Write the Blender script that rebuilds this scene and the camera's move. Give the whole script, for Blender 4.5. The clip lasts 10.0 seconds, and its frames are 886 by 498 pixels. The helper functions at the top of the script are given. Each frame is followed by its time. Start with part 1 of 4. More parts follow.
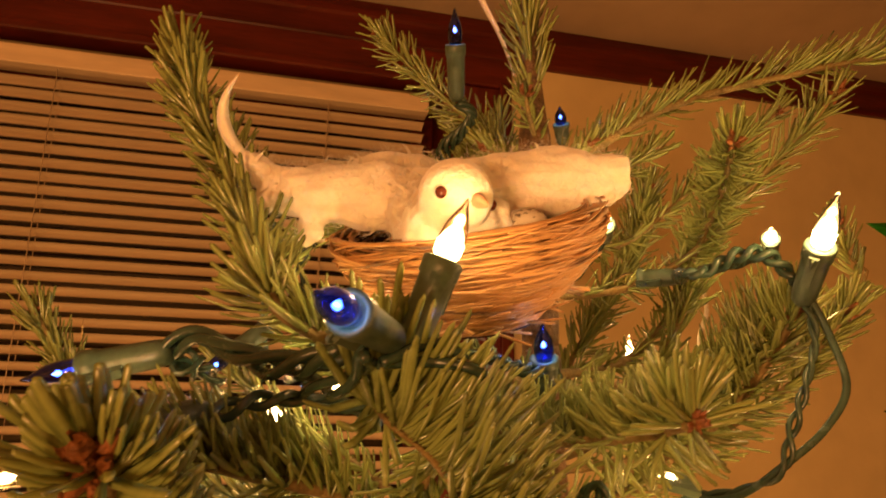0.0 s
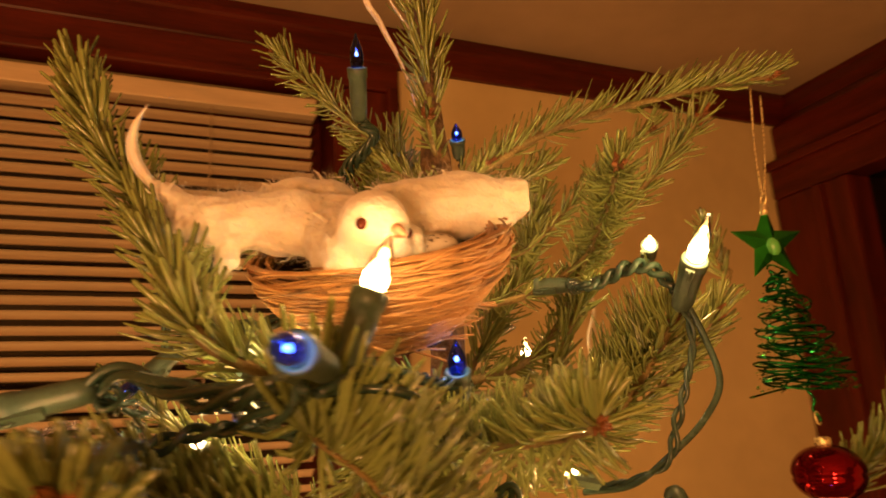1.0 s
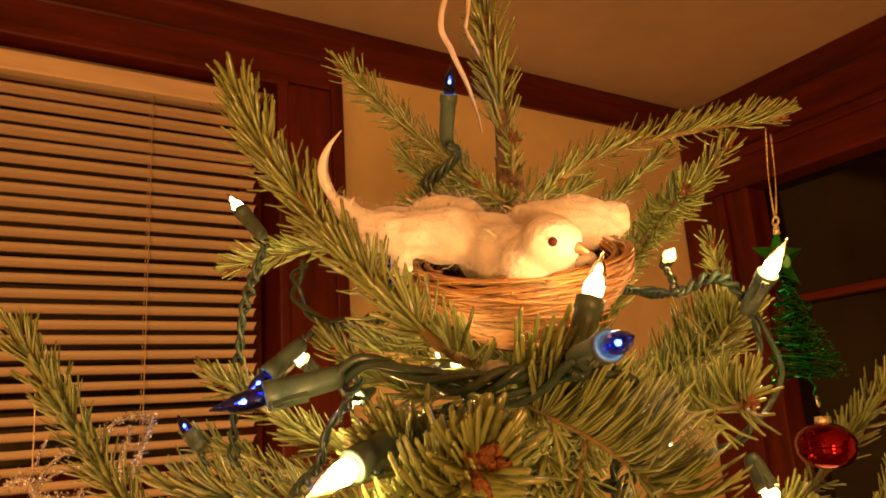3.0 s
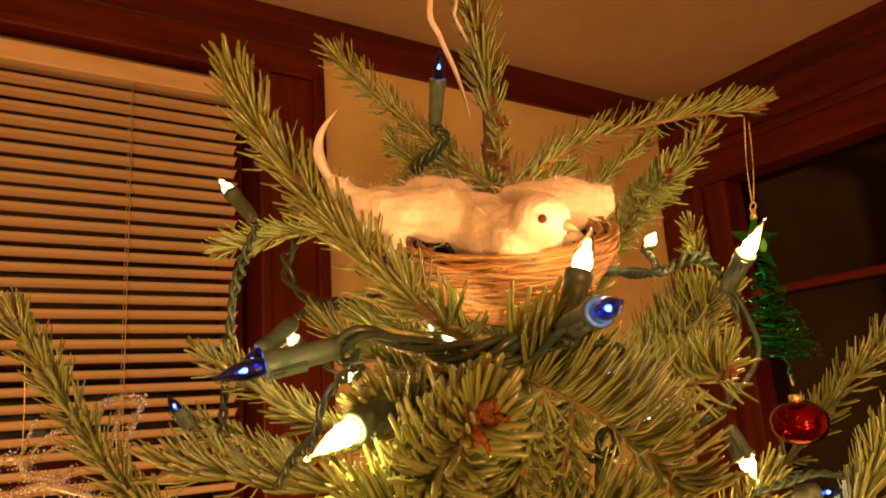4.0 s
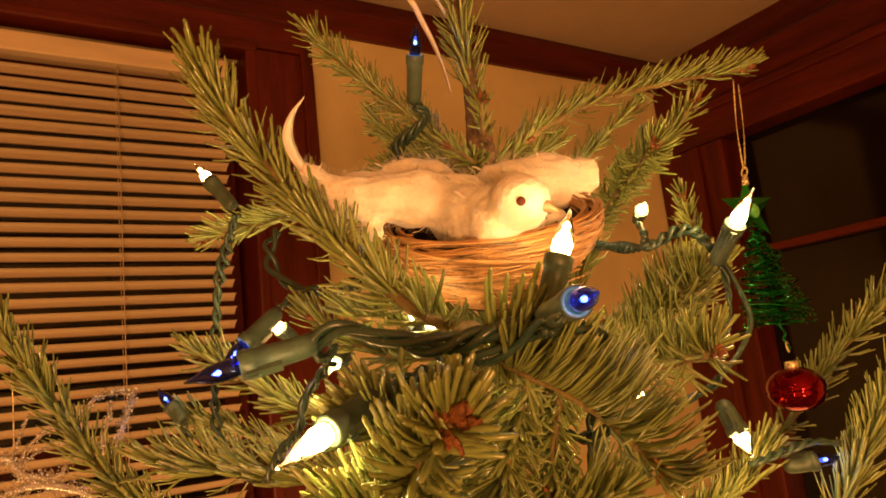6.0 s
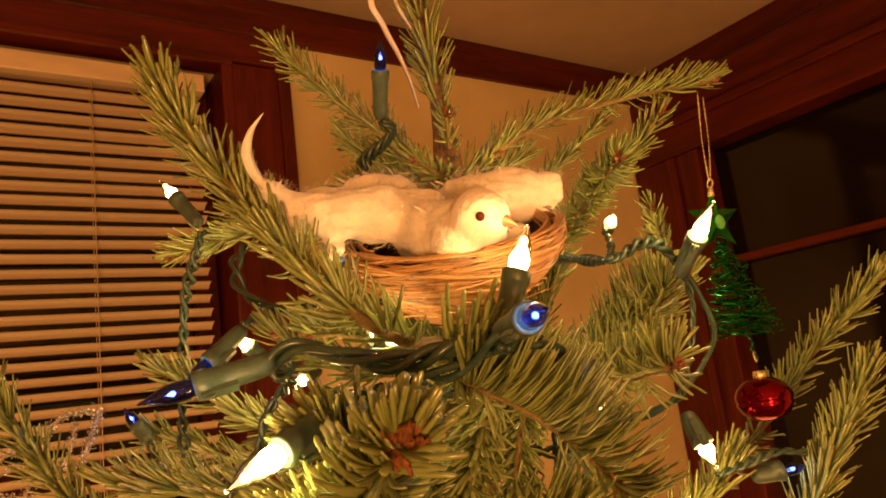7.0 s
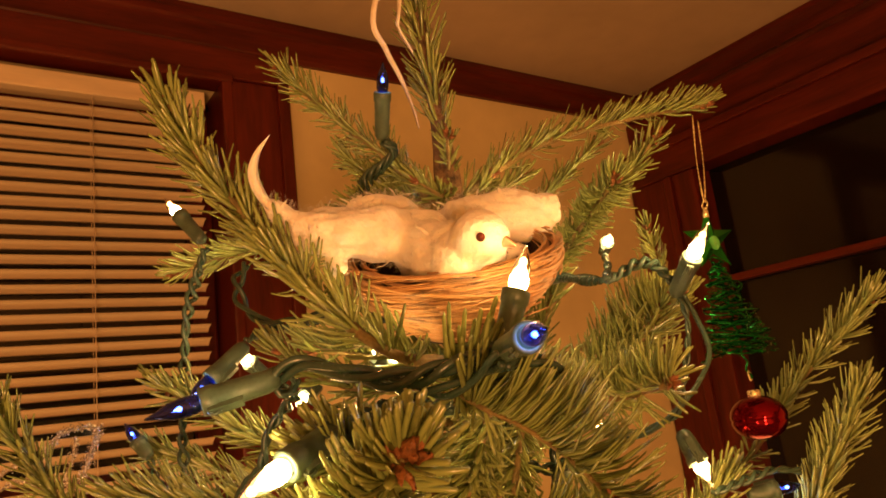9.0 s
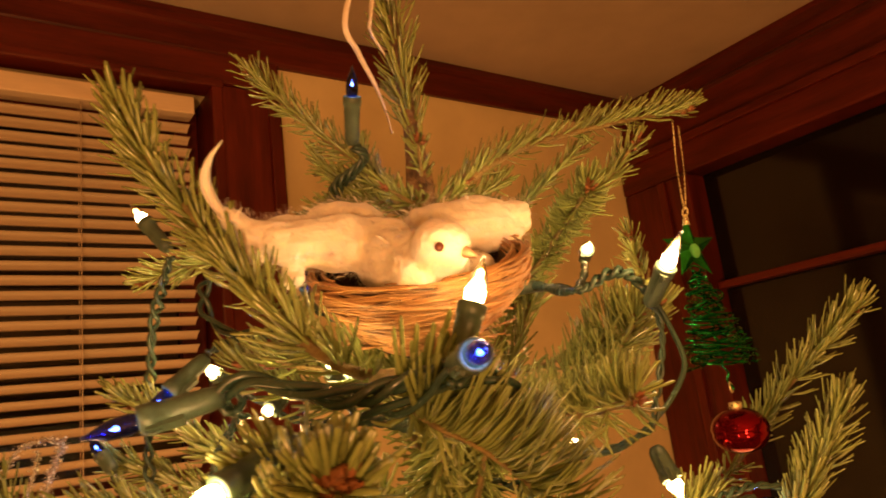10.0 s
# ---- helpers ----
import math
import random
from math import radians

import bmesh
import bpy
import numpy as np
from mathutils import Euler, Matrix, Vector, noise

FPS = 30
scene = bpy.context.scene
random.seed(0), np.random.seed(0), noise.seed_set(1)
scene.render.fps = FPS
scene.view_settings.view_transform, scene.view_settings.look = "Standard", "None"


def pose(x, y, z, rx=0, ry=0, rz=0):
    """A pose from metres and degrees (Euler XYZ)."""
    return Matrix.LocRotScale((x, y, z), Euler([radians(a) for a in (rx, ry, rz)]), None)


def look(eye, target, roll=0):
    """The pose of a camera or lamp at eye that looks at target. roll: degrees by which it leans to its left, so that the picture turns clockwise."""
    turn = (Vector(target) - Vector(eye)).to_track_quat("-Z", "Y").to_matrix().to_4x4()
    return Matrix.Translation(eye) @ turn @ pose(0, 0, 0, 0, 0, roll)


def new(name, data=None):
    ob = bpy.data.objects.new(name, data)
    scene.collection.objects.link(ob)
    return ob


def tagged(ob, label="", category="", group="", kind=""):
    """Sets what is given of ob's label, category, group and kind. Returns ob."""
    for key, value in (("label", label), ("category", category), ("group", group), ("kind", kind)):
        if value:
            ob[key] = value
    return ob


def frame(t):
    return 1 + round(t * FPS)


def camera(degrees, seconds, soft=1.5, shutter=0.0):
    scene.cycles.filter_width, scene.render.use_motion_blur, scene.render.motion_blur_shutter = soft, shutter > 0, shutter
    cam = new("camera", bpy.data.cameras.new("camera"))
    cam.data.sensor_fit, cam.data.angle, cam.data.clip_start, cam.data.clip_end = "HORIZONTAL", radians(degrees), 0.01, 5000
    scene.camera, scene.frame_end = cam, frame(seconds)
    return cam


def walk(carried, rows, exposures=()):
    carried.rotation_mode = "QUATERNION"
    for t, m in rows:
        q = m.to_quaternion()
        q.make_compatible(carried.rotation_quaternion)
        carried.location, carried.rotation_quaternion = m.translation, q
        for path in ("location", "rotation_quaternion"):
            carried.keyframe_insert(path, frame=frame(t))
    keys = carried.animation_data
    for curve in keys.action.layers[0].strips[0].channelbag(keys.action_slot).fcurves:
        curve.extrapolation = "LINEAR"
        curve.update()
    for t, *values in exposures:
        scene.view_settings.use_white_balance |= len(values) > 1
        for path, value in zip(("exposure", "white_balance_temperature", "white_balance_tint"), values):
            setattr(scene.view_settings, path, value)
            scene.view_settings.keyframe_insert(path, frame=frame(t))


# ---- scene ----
cam = camera(64.23, 10.0, soft=1.7, shutter=0.8)
PATH = [
    (0, (0.09163, 0.01306, 1.74553), (0.31988, 0.95326, 1.99838), 0.928),
    (0.5, (0.09629, 0.00948, 1.74712), (0.34346, 0.94165, 2.01165), -0.491),
    (1, (0.08037, 0.00289, 1.74957), (0.45897, 0.89449, 1.99797), -3.183),
    (1.5, (0.03116, 0.00334, 1.75050), (0.45735, 0.87174, 2.00395), -3.611),
    (2, (0.01869, 0.00170, 1.74818), (0.47481, 0.85963, 1.98464), -3.659),
    (2.5, (0.00345, 0.00081, 1.75113), (0.50180, 0.83479, 1.98805), -4.291),
    (2.7, (-0.00597, 0.00467, 1.75092), (0.49690, 0.83659, 1.98552), -4.165),
    (3.8, (-0.01832, 0.00203, 1.74465), (0.51670, 0.81502, 1.97444), -3.819),
    (4, (-0.02020, 0.00192, 1.74322), (0.51553, 0.81643, 1.96588), -4.075),
    (4.5, (-0.01585, 0.00554, 1.74148), (0.51825, 0.82244, 1.95922), -4.128),
    (5, (-0.01523, 0.00621, 1.74238), (0.52174, 0.82439, 1.94790), -4.759),
    (5.2, (-0.01242, 0.00581, 1.74473), (0.52340, 0.82567, 1.94655), -5.168),
    (6.3, (-0.00836, 0.00146, 1.75089), (0.52807, 0.82705, 1.92595), -6.718),
    (6.5, (-0.00449, 0.00117, 1.75160), (0.53305, 0.82543, 1.92952), -6.915),
    (7, (-0.00376, -0.00133, 1.75031), (0.55239, 0.80712, 1.94293), -7.352),
    (7.5, (-0.00075, -0.00291, 1.74931), (0.55222, 0.80610, 1.94866), -7.184),
    (8, (-0.00437, -0.00318, 1.74937), (0.54548, 0.80836, 1.94701), -7.183),
    (8.5, (-0.00142, -0.00738, 1.75543), (0.55134, 0.80114, 1.95730), -7.004),
    (9, (-0.00809, -0.00527, 1.75026), (0.55166, 0.79494, 1.96556), -7.080),
    (9.5, (-0.00414, -0.00645, 1.75460), (0.55058, 0.79645, 1.97285), -7.081),
    (10, (0.00754, -0.00524, 1.75233), (0.56928, 0.79179, 1.97411), -7.123),
]
walk(cam, [(t, look(eye, target, roll)) for t, eye, target, roll in PATH],
     [(0, -0.10), (1.2, -0.10), (2, 0.03), (4, 0.12), (10, 0.12)])

# ---- world, lamps, exposure ----
world = bpy.data.worlds.new("night")
scene.world = world
world.use_nodes = True
world.node_tree.nodes["Background"].inputs[0].default_value = (0.012, 0.016, 0.03, 1)
world.node_tree.nodes["Background"].inputs[1].default_value = 0.15


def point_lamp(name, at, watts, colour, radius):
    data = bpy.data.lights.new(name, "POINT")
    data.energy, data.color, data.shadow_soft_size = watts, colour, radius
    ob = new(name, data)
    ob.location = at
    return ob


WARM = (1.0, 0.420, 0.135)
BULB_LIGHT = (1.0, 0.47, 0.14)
# the table lamp of the room, behind the camera, and two unseen fill lamps added by the lower tree
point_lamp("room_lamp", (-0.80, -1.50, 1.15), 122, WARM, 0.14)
# the fills brighten the blind and the right-hand wood; no bulbs stand there
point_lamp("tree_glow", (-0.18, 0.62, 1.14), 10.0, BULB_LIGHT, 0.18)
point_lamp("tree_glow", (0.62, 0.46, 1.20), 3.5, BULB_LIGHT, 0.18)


# ---- materials ----
def mat(name, colour, rough=0.6, metal=0.0, vary=0.15, scale=40.0, bump=0.0, bump_scale=200.0, stretch=(1, 1, 1),
        spec=0.5, island=0.0, transmission=0.0, sheen=0.0, second=None, subsurface=0.0):
    m = bpy.data.materials.new(name)
    m.use_nodes = True
    nt = m.node_tree
    b = nt.nodes["Principled BSDF"]
    b.inputs["Roughness"].default_value = rough
    b.inputs["Metallic"].default_value = metal
    b.inputs["Specular IOR Level"].default_value = spec
    b.inputs["Transmission Weight"].default_value = transmission
    b.inputs["Sheen Weight"].default_value = sheen
    b.inputs["Subsurface Weight"].default_value = subsurface
    b.inputs["Subsurface Radius"].default_value = (0.004, 0.003, 0.002)
    tc = nt.nodes.new("ShaderNodeTexCoord")
    mp = nt.nodes.new("ShaderNodeMapping")
    mp.inputs["Scale"].default_value = stretch
    nt.links.new(tc.outputs["Object"], mp.inputs["Vector"])
    n1 = nt.nodes.new("ShaderNodeTexNoise")
    n1.inputs["Scale"].default_value, n1.inputs["Detail"].default_value = scale, 6
    n2 = nt.nodes.new("ShaderNodeTexNoise")
    n2.inputs["Scale"].default_value, n2.inputs["Detail"].default_value = scale * 6.3, 3
    nt.links.new(mp.outputs[0], n1.inputs["Vector"])
    nt.links.new(mp.outputs[0], n2.inputs["Vector"])
    add = nt.nodes.new("ShaderNodeMath")
    add.operation = "MULTIPLY_ADD"
    add.inputs[1].default_value = 0.4
    nt.links.new(n2.outputs["Fac"], add.inputs[0])
    nt.links.new(n1.outputs["Fac"], add.inputs[2])
    last = add.outputs[0]
    if island:
        g = nt.nodes.new("ShaderNodeNewGeometry")
        mx = nt.nodes.new("ShaderNodeMath")
        mx.operation = "MULTIPLY_ADD"
        mx.inputs[1].default_value = island
        nt.links.new(g.outputs["Random Per Island"], mx.inputs[0])
        nt.links.new(last, mx.inputs[2])
        last = mx.outputs[0]
    ramp = nt.nodes.new("ShaderNodeValToRGB")
    lo = [c * (1 - vary * 1.6) for c in colour]
    hi = [min(1, c * (1 + vary)) for c in (second or colour)]
    ramp.color_ramp.elements[0].position, ramp.color_ramp.elements[1].position = 0.42, 0.98 + island * 0.6
    ramp.color_ramp.elements[0].color, ramp.color_ramp.elements[1].color = (*lo, 1), (*hi, 1)
    nt.links.new(last, ramp.inputs["Fac"])
    nt.links.new(ramp.outputs["Color"], b.inputs["Base Color"])
    rr = nt.nodes.new("ShaderNodeMapRange")
    rr.inputs["To Min"].default_value, rr.inputs["To Max"].default_value = max(0.02, rough * 0.8), min(1, rough * 1.2)
    nt.links.new(n1.outputs["Fac"], rr.inputs["Value"])
    nt.links.new(rr.outputs[0], b.inputs["Roughness"])
    if bump:
        n3 = nt.nodes.new("ShaderNodeTexNoise")
        n3.inputs["Scale"].default_value, n3.inputs["Detail"].default_value = bump_scale, 5
        nt.links.new(mp.outputs[0], n3.inputs["Vector"])
        bp = nt.nodes.new("ShaderNodeBump")
        bp.inputs["Strength"].default_value, bp.inputs["Distance"].default_value = bump, 0.002
        nt.links.new(n3.outputs["Fac"], bp.inputs["Height"])
        nt.links.new(bp.outputs[0], b.inputs["Normal"])
    return m


def glow(name, colour, strength):
    m = bpy.data.materials.new(name)
    m.use_nodes = True
    nt = m.node_tree
    nt.nodes.remove(nt.nodes["Principled BSDF"])
    e = nt.nodes.new("ShaderNodeEmission")
    e.inputs[0].default_value, e.inputs[1].default_value = (*colour, 1), strength
    nt.links.new(e.outputs[0], nt.nodes["Material Output"].inputs[0])
    return m


def glass(name, colour, rough=0.02):
    m = bpy.data.materials.new(name)
    m.use_nodes = True
    b = m.node_tree.nodes["Principled BSDF"]
    b.inputs["Base Color"].default_value = (*colour, 1)
    b.inputs["Roughness"].default_value = rough
    b.inputs["Transmission Weight"].default_value = 1.0
    b.inputs["IOR"].default_value = 1.45
    return m


PLASTER = mat("cream wall paint", (0.66, 0.555, 0.30), 0.75, vary=0.10, scale=3.0, bump=0.25, bump_scale=60)
CEILING = mat("ceiling paint", (0.48, 0.38, 0.26), 0.85, vary=0.12, scale=2.0, bump=0.3, bump_scale=90)
WOOD = mat("red-stained wood", (0.056, 0.0056, 0.0026), 0.40, vary=0.22, scale=6.0, stretch=(6, 6, 0.6), bump=0.15, bump_scale=40, spec=0.3, second=(0.098, 0.0120, 0.0050))
WOOD_H = mat("red-stained wood across", (0.056, 0.0056, 0.0026), 0.40, vary=0.22, scale=6.0, stretch=(0.6, 0.6, 6), bump=0.15, bump_scale=40, spec=0.3, second=(0.098, 0.0120, 0.0050))
FLOOR = mat("oak boards", (0.22, 0.12, 0.06), 0.5, vary=0.3, scale=5, stretch=(1, 8, 1), bump=0.1)
BLIND = mat("cream blind slat", (0.68, 0.55, 0.37), 0.42, vary=0.12, scale=12.0, stretch=(0.4, 3, 3), bump=0.05)
CORD = mat("blind cord", (0.55, 0.45, 0.32), 0.9, vary=0.2, scale=300)
BARK = mat("fir bark", (0.070, 0.040, 0.018), 0.85, vary=0.5, scale=160, bump=1.0, bump_scale=600, second=(0.20, 0.125, 0.06))
TWIG = mat("young twig bark", (0.23, 0.175, 0.060), 0.75, vary=0.35, scale=200, bump=0.6, bump_scale=700)
BUD = mat("resinous bud", (0.26, 0.10, 0.03), 0.55, vary=0.4, scale=300, bump=0.6, bump_scale=900)
NEEDLE = mat("fir needle", (0.019, 0.046, 0.010), 0.24, vary=0.5, scale=60, island=0.7, spec=0.9, second=(0.158, 0.204, 0.060))
SOCKET = mat("dark green plastic", (0.060, 0.100, 0.070), 0.38, vary=0.25, scale=150, bump=0.1, bump_scale=900)
WIRE = mat("dark green wire", (0.030, 0.064, 0.046), 0.26, vary=0.25, scale=150, spec=0.6)
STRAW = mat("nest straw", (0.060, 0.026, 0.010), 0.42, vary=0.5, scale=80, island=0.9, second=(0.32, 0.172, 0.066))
STRAW_IN = mat("dark nest bowl", (0.045, 0.020, 0.010), 0.85, vary=0.5, scale=200, bump=0.9, bump_scale=700)
COTTON = mat("white cotton", (0.79, 0.74, 0.63), 0.95, vary=0.07, scale=160, bump=0.5, bump_scale=420, sheen=0.8, subsurface=0.6)
EYE_BEAD = mat("brown bead", (0.09, 0.020, 0.010), 0.12, vary=0.2, scale=50)
BEAK = mat("beak", (0.55, 0.32, 0.2), 0.5, vary=0.2, scale=100)
EGG = mat("speckled egg", (0.50, 0.42, 0.32), 0.6, vary=0.2, scale=90)
CLEAR = glass("clear bulb glass", (1, 0.97, 0.9))
BLUE = glass("blue bulb glass", (0.10, 0.16, 0.74))
FILAMENT = glow("lit filament", (1.0, 0.70, 0.30), 60)
BLUE_FIL = glow("blue filament", (0.62, 0.80, 1.0), 90)
GREEN_FOIL = mat("green foil", (0.025, 0.30, 0.035), 0.18, metal=0.9, vary=0.3, scale=90)
GREEN_WIRE = mat("green tinsel wire", (0.012, 0.20, 0.050), 0.20, metal=1.0, vary=0.3, scale=300)
GREEN_GEM = mat("green gem", (0.10, 0.42, 0.09), 0.12, vary=0.2, scale=90, spec=0.8)
RED_BALL = mat("red mirrored glass", (0.21, 0.004, 0.008), 0.05, metal=0.9, vary=0.05, scale=30)
GOLD = mat("gold thread", (0.85, 0.67, 0.36), 0.28, metal=0.7, vary=0.3, scale=900)
GLITTER = mat("clear glitter", (0.92, 0.89, 0.84), 0.10, vary=0.1, scale=500, bump=0.4, bump_scale=900, spec=1.0, transmission=0.7)
FROST = mat("white frosted glitter", (0.86, 0.84, 0.80), 0.45, vary=0.1, scale=500)
SPARKLE = mat("silver glitter", (0.93, 0.90, 0.84), 0.24, metal=1.0, vary=0.1, scale=500)
RIBBON = mat("cream ribbon", (0.80, 0.74, 0.60), 0.6, vary=0.12, scale=80, bump=0.2, bump_scale=600)
NIGHT = bpy.data.materials.new("dark window glass")
NIGHT.use_nodes = True
NIGHT.node_tree.nodes["Principled BSDF"].inputs["Base Color"].default_value = (0.004, 0.003, 0.003, 1)
NIGHT.node_tree.nodes["Principled BSDF"].inputs["Roughness"].default_value = 0.10
NIGHT.node_tree.nodes["Principled BSDF"].inputs["IOR"].default_value = 1.50


# speckles of the egg
def speckle(m):
    nt = m.node_tree
    b = nt.nodes["Principled BSDF"]
    base = b.inputs["Base Color"].links[0].from_socket
    tc = nt.nodes.new("ShaderNodeTexCoord")
    v = nt.nodes.new("ShaderNodeTexNoise")
    v.inputs["Scale"].default_value, v.inputs["Detail"].default_value = 620, 2
    nt.links.new(tc.outputs["Object"], v.inputs["Vector"])
    th = nt.nodes.new("ShaderNodeMath")
    th.operation = "GREATER_THAN"
    th.inputs[1].default_value = 0.62
    nt.links.new(v.outputs["Fac"], th.inputs[0])
    mx = nt.nodes.new("ShaderNodeMix")
    mx.data_type = "RGBA"
    nt.links.new(th.outputs[0], mx.inputs[0])
    nt.links.new(base, mx.inputs[6])
    mx.inputs[7].default_value = (0.07, 0.04, 0.02, 1)
    nt.links.new(mx.outputs[2], b.inputs["Base Color"])


speckle(EGG)


# ---- mesh helpers ----
def mesh_ob(name, verts, faces, material, parent=None, smooth=True, label=""):
    me = bpy.data.meshes.new(name)
    me.from_pydata([tuple(v) for v in verts], [], faces)
    mats = material if isinstance(material, (list, tuple)) else [material]
    for m in mats:
        me.materials.append(m)
    if smooth:
        me.polygons.foreach_set("use_smooth", [True] * len(me.polygons))
    me.update()
    ob = new(name, me)
    ob.parent = parent
    if label:
        tagged(ob, label)
    return ob


def part(name, bm, material, parent=None, label="", smooth=False):
    me = bpy.data.meshes.new(name)
    bmesh.ops.recalc_face_normals(bm, faces=bm.faces)
    bm.to_mesh(me)
    bm.free()
    me.materials.append(material)
    if smooth:
        me.polygons.foreach_set("use_smooth", [True] * len(me.polygons))
    ob = new(name, me)
    ob.parent = parent
    if label:
        tagged(ob, label)
    return ob


def thing(name, at, label, category, group="", kind=""):
    ob = new(name)
    ob.location = at
    ob.empty_display_size = 0.02
    bpy.context.view_layer.update()
    return tagged(ob, label, category, group, kind)


def box(lo, hi, bevel=0.0):
    bm = bmesh.new()
    c = [(a + b) / 2 for a, b in zip(lo, hi)]
    s = [b - a for a, b in zip(lo, hi)]
    bmesh.ops.create_cube(bm, size=1.0, matrix=Matrix.LocRotScale(c, None, s))
    if bevel:
        bmesh.ops.bevel(bm, geom=bm.edges[:], offset=bevel, segments=2, affect="EDGES", profile=0.6)
    return bm


def smooth_path(points, step):
    """Catmull-Rom through the points, resampled at about step."""
    p = [Vector(q) for q in points]
    p = [p[0] * 2 - p[1]] + p + [p[-1] * 2 - p[-2]]
    out = []
    for i in range(1, len(p) - 2):
        a, b, c, d = p[i - 1:i + 3]
        n = max(2, int((c - b).length / step))
        for k in range(n):
            t = k / n
            out.append(0.5 * ((2 * b) + (c - a) * t + (2 * a - 5 * b + 4 * c - d) * t * t + (3 * b - a - 3 * c + d) * t ** 3))
    out.append(p[-2])
    return out


def frames_along(path):
    """Tangent, side and up vectors along a path, carried without twist."""
    res = []
    side = None
    for i, p in enumerate(path):
        t = (path[min(i + 1, len(path) - 1)] - path[max(i - 1, 0)]).normalized()
        if side is None:
            side = t.cross(Vector((0, 0, 1)))
            if side.length < 1e-3:
                side = t.cross(Vector((1, 0, 0)))
        side = (side - t * side.dot(t)).normalized()
        res.append((p, t, side, side.cross(t).normalized()))
    return res


def tube_data(path, radius, sides, verts, faces, cap=True):
    """Adds a tube; radius: a number or a function of 0..1."""
    base = len(verts)
    fr = frames_along(path)
    n = len(fr)
    for i, (p, t, s, u) in enumerate(fr):
        r = radius(i / (n - 1)) if callable(radius) else radius
        for k in range(sides):
            a = 2 * math.pi * k / sides
            verts.append(p + s * (r * math.cos(a)) + u * (r * math.sin(a)))
    for i in range(n - 1):
        for k in range(sides):
            k2 = (k + 1) % sides
            faces.append((base + i * sides + k, base + i * sides + k2, base + (i + 1) * sides + k2, base + (i + 1) * sides + k))
    if cap:
        faces.append(tuple(base + k for k in reversed(range(sides))))
        faces.append(tuple(base + (n - 1) * sides + k for k in range(sides)))


def lathe_data(profile, origin, axis, sides, verts, faces):
    """Turns (along, radius) pairs round an axis."""
    axis = Vector(axis).normalized()
    s = axis.orthogonal().normalized()
    u = axis.cross(s)
    base = len(verts)
    for h, r in profile:
        for k in range(sides):
            a = 2 * math.pi * k / sides
            verts.append(Vector(origin) + axis * h + s * (r * math.cos(a)) + u * (r * math.sin(a)))
    n = len(profile)
    for i in range(n - 1):
        for k in range(sides):
            k2 = (k + 1) % sides
            faces.append((base + i * sides + k, base + i * sides + k2, base + (i + 1) * sides + k2, base + (i + 1) * sides + k))
    faces.append(tuple(base + k for k in reversed(range(sides))))
    faces.append(tuple(base + (n - 1) * sides + k for k in range(sides)))


# ---- the room ----
CEIL = 2.5455
WALL_Y = 1.215
WALL_X = 1.575
XW, YS = -2.6, -2.8
WX0, WX1, WZ0, WZ1 = -0.80, 0.383, 1.00, 2.385      # window opening in the window wall
EY0, EY1, EZ0, EZ1 = -0.20, 1.015, 0.60, 2.248      # opening in the right wall


def structure(name, bm, material, label, category):
    return tagged(part(name, bm, material), label, category, "", "structure")


structure("floor", box((XW, YS, -0.08), (WALL_X + 0.1, WALL_Y + 0.12, 0)), FLOOR, "brown oak board floor of the living room", "floor")
structure("ceiling", box((XW, YS, CEIL), (WALL_X + 0.1, WALL_Y + 0.12, CEIL + 0.1)), CEILING, "plain painted tan ceiling", "ceiling")


def wall_with_hole(name, make, a0, a1, h0, h1, o0, o1, z0, z1, label):
    bm = bmesh.new()
    for lo_a, hi_a, lo_z, hi_z in ((a0, o0, h0, h1), (o1, a1, h0, h1), (o0, o1, h0, z0), (o0, o1, z1, h1)):
        lo, hi = make(lo_a, lo_z, hi_a, hi_z)
        b2 = box(lo, hi)
        me = bpy.data.meshes.new("tmp")
        b2.to_mesh(me)
        b2.free()
        bm.from_mesh(me)
        bpy.data.meshes.remove(me)
    return structure(name, bm, PLASTER, label, "wall")


wall_with_hole("wall_north", lambda a, z, b, y: ((a, WALL_Y, z), (b, WALL_Y + 0.12, y)), XW, WALL_X, 0, CEIL, WX0, WX1, WZ0, WZ1, "cream painted wall with a window opening")
wall_with_hole("wall_east", lambda a, z, b, y: ((WALL_X, a, z), (WALL_X + 0.12, b, y)), YS, WALL_Y, 0, CEIL, EY0, EY1, EZ0, EZ1, "cream painted wall with a dark window opening")
structure("wall_south", box((XW, YS - 0.1, 0), (WALL_X, YS, CEIL)), PLASTER, "plain cream painted wall", "wall")
structure("wall_west", box((XW - 0.1, YS, 0), (XW, WALL_Y, CEIL)), PLASTER, "plain cream painted wall", "wall")


def moulding(name, profile, start, end, label, material=None):
    """A moulding: profile of (out, z) pairs swept from start to end; out is to the left of the way."""
    s, e = Vector(start), Vector(end)
    way = (e - s).normalized()
    out = Vector((0, 0, 1)).cross(way)
    n = len(profile)
    verts = [base + out * o + Vector((0, 0, z)) for base in (s, e) for o, z in profile]
    faces = [(i, (i + 1) % n, n + (i + 1) % n, n + i) for i in range(n)] + [tuple(range(n - 1, -1, -1)), tuple(range(n, 2 * n))]
    ob = mesh_ob(name, verts, faces, material or WOOD_H, smooth=False)
    bm = bmesh.new()
    bm.from_mesh(ob.data)
    bmesh.ops.recalc_face_normals(bm, faces=bm.faces)
    bm.to_mesh(ob.data)
    bm.free()
    return tagged(ob, label, "moulding", "", "structure")


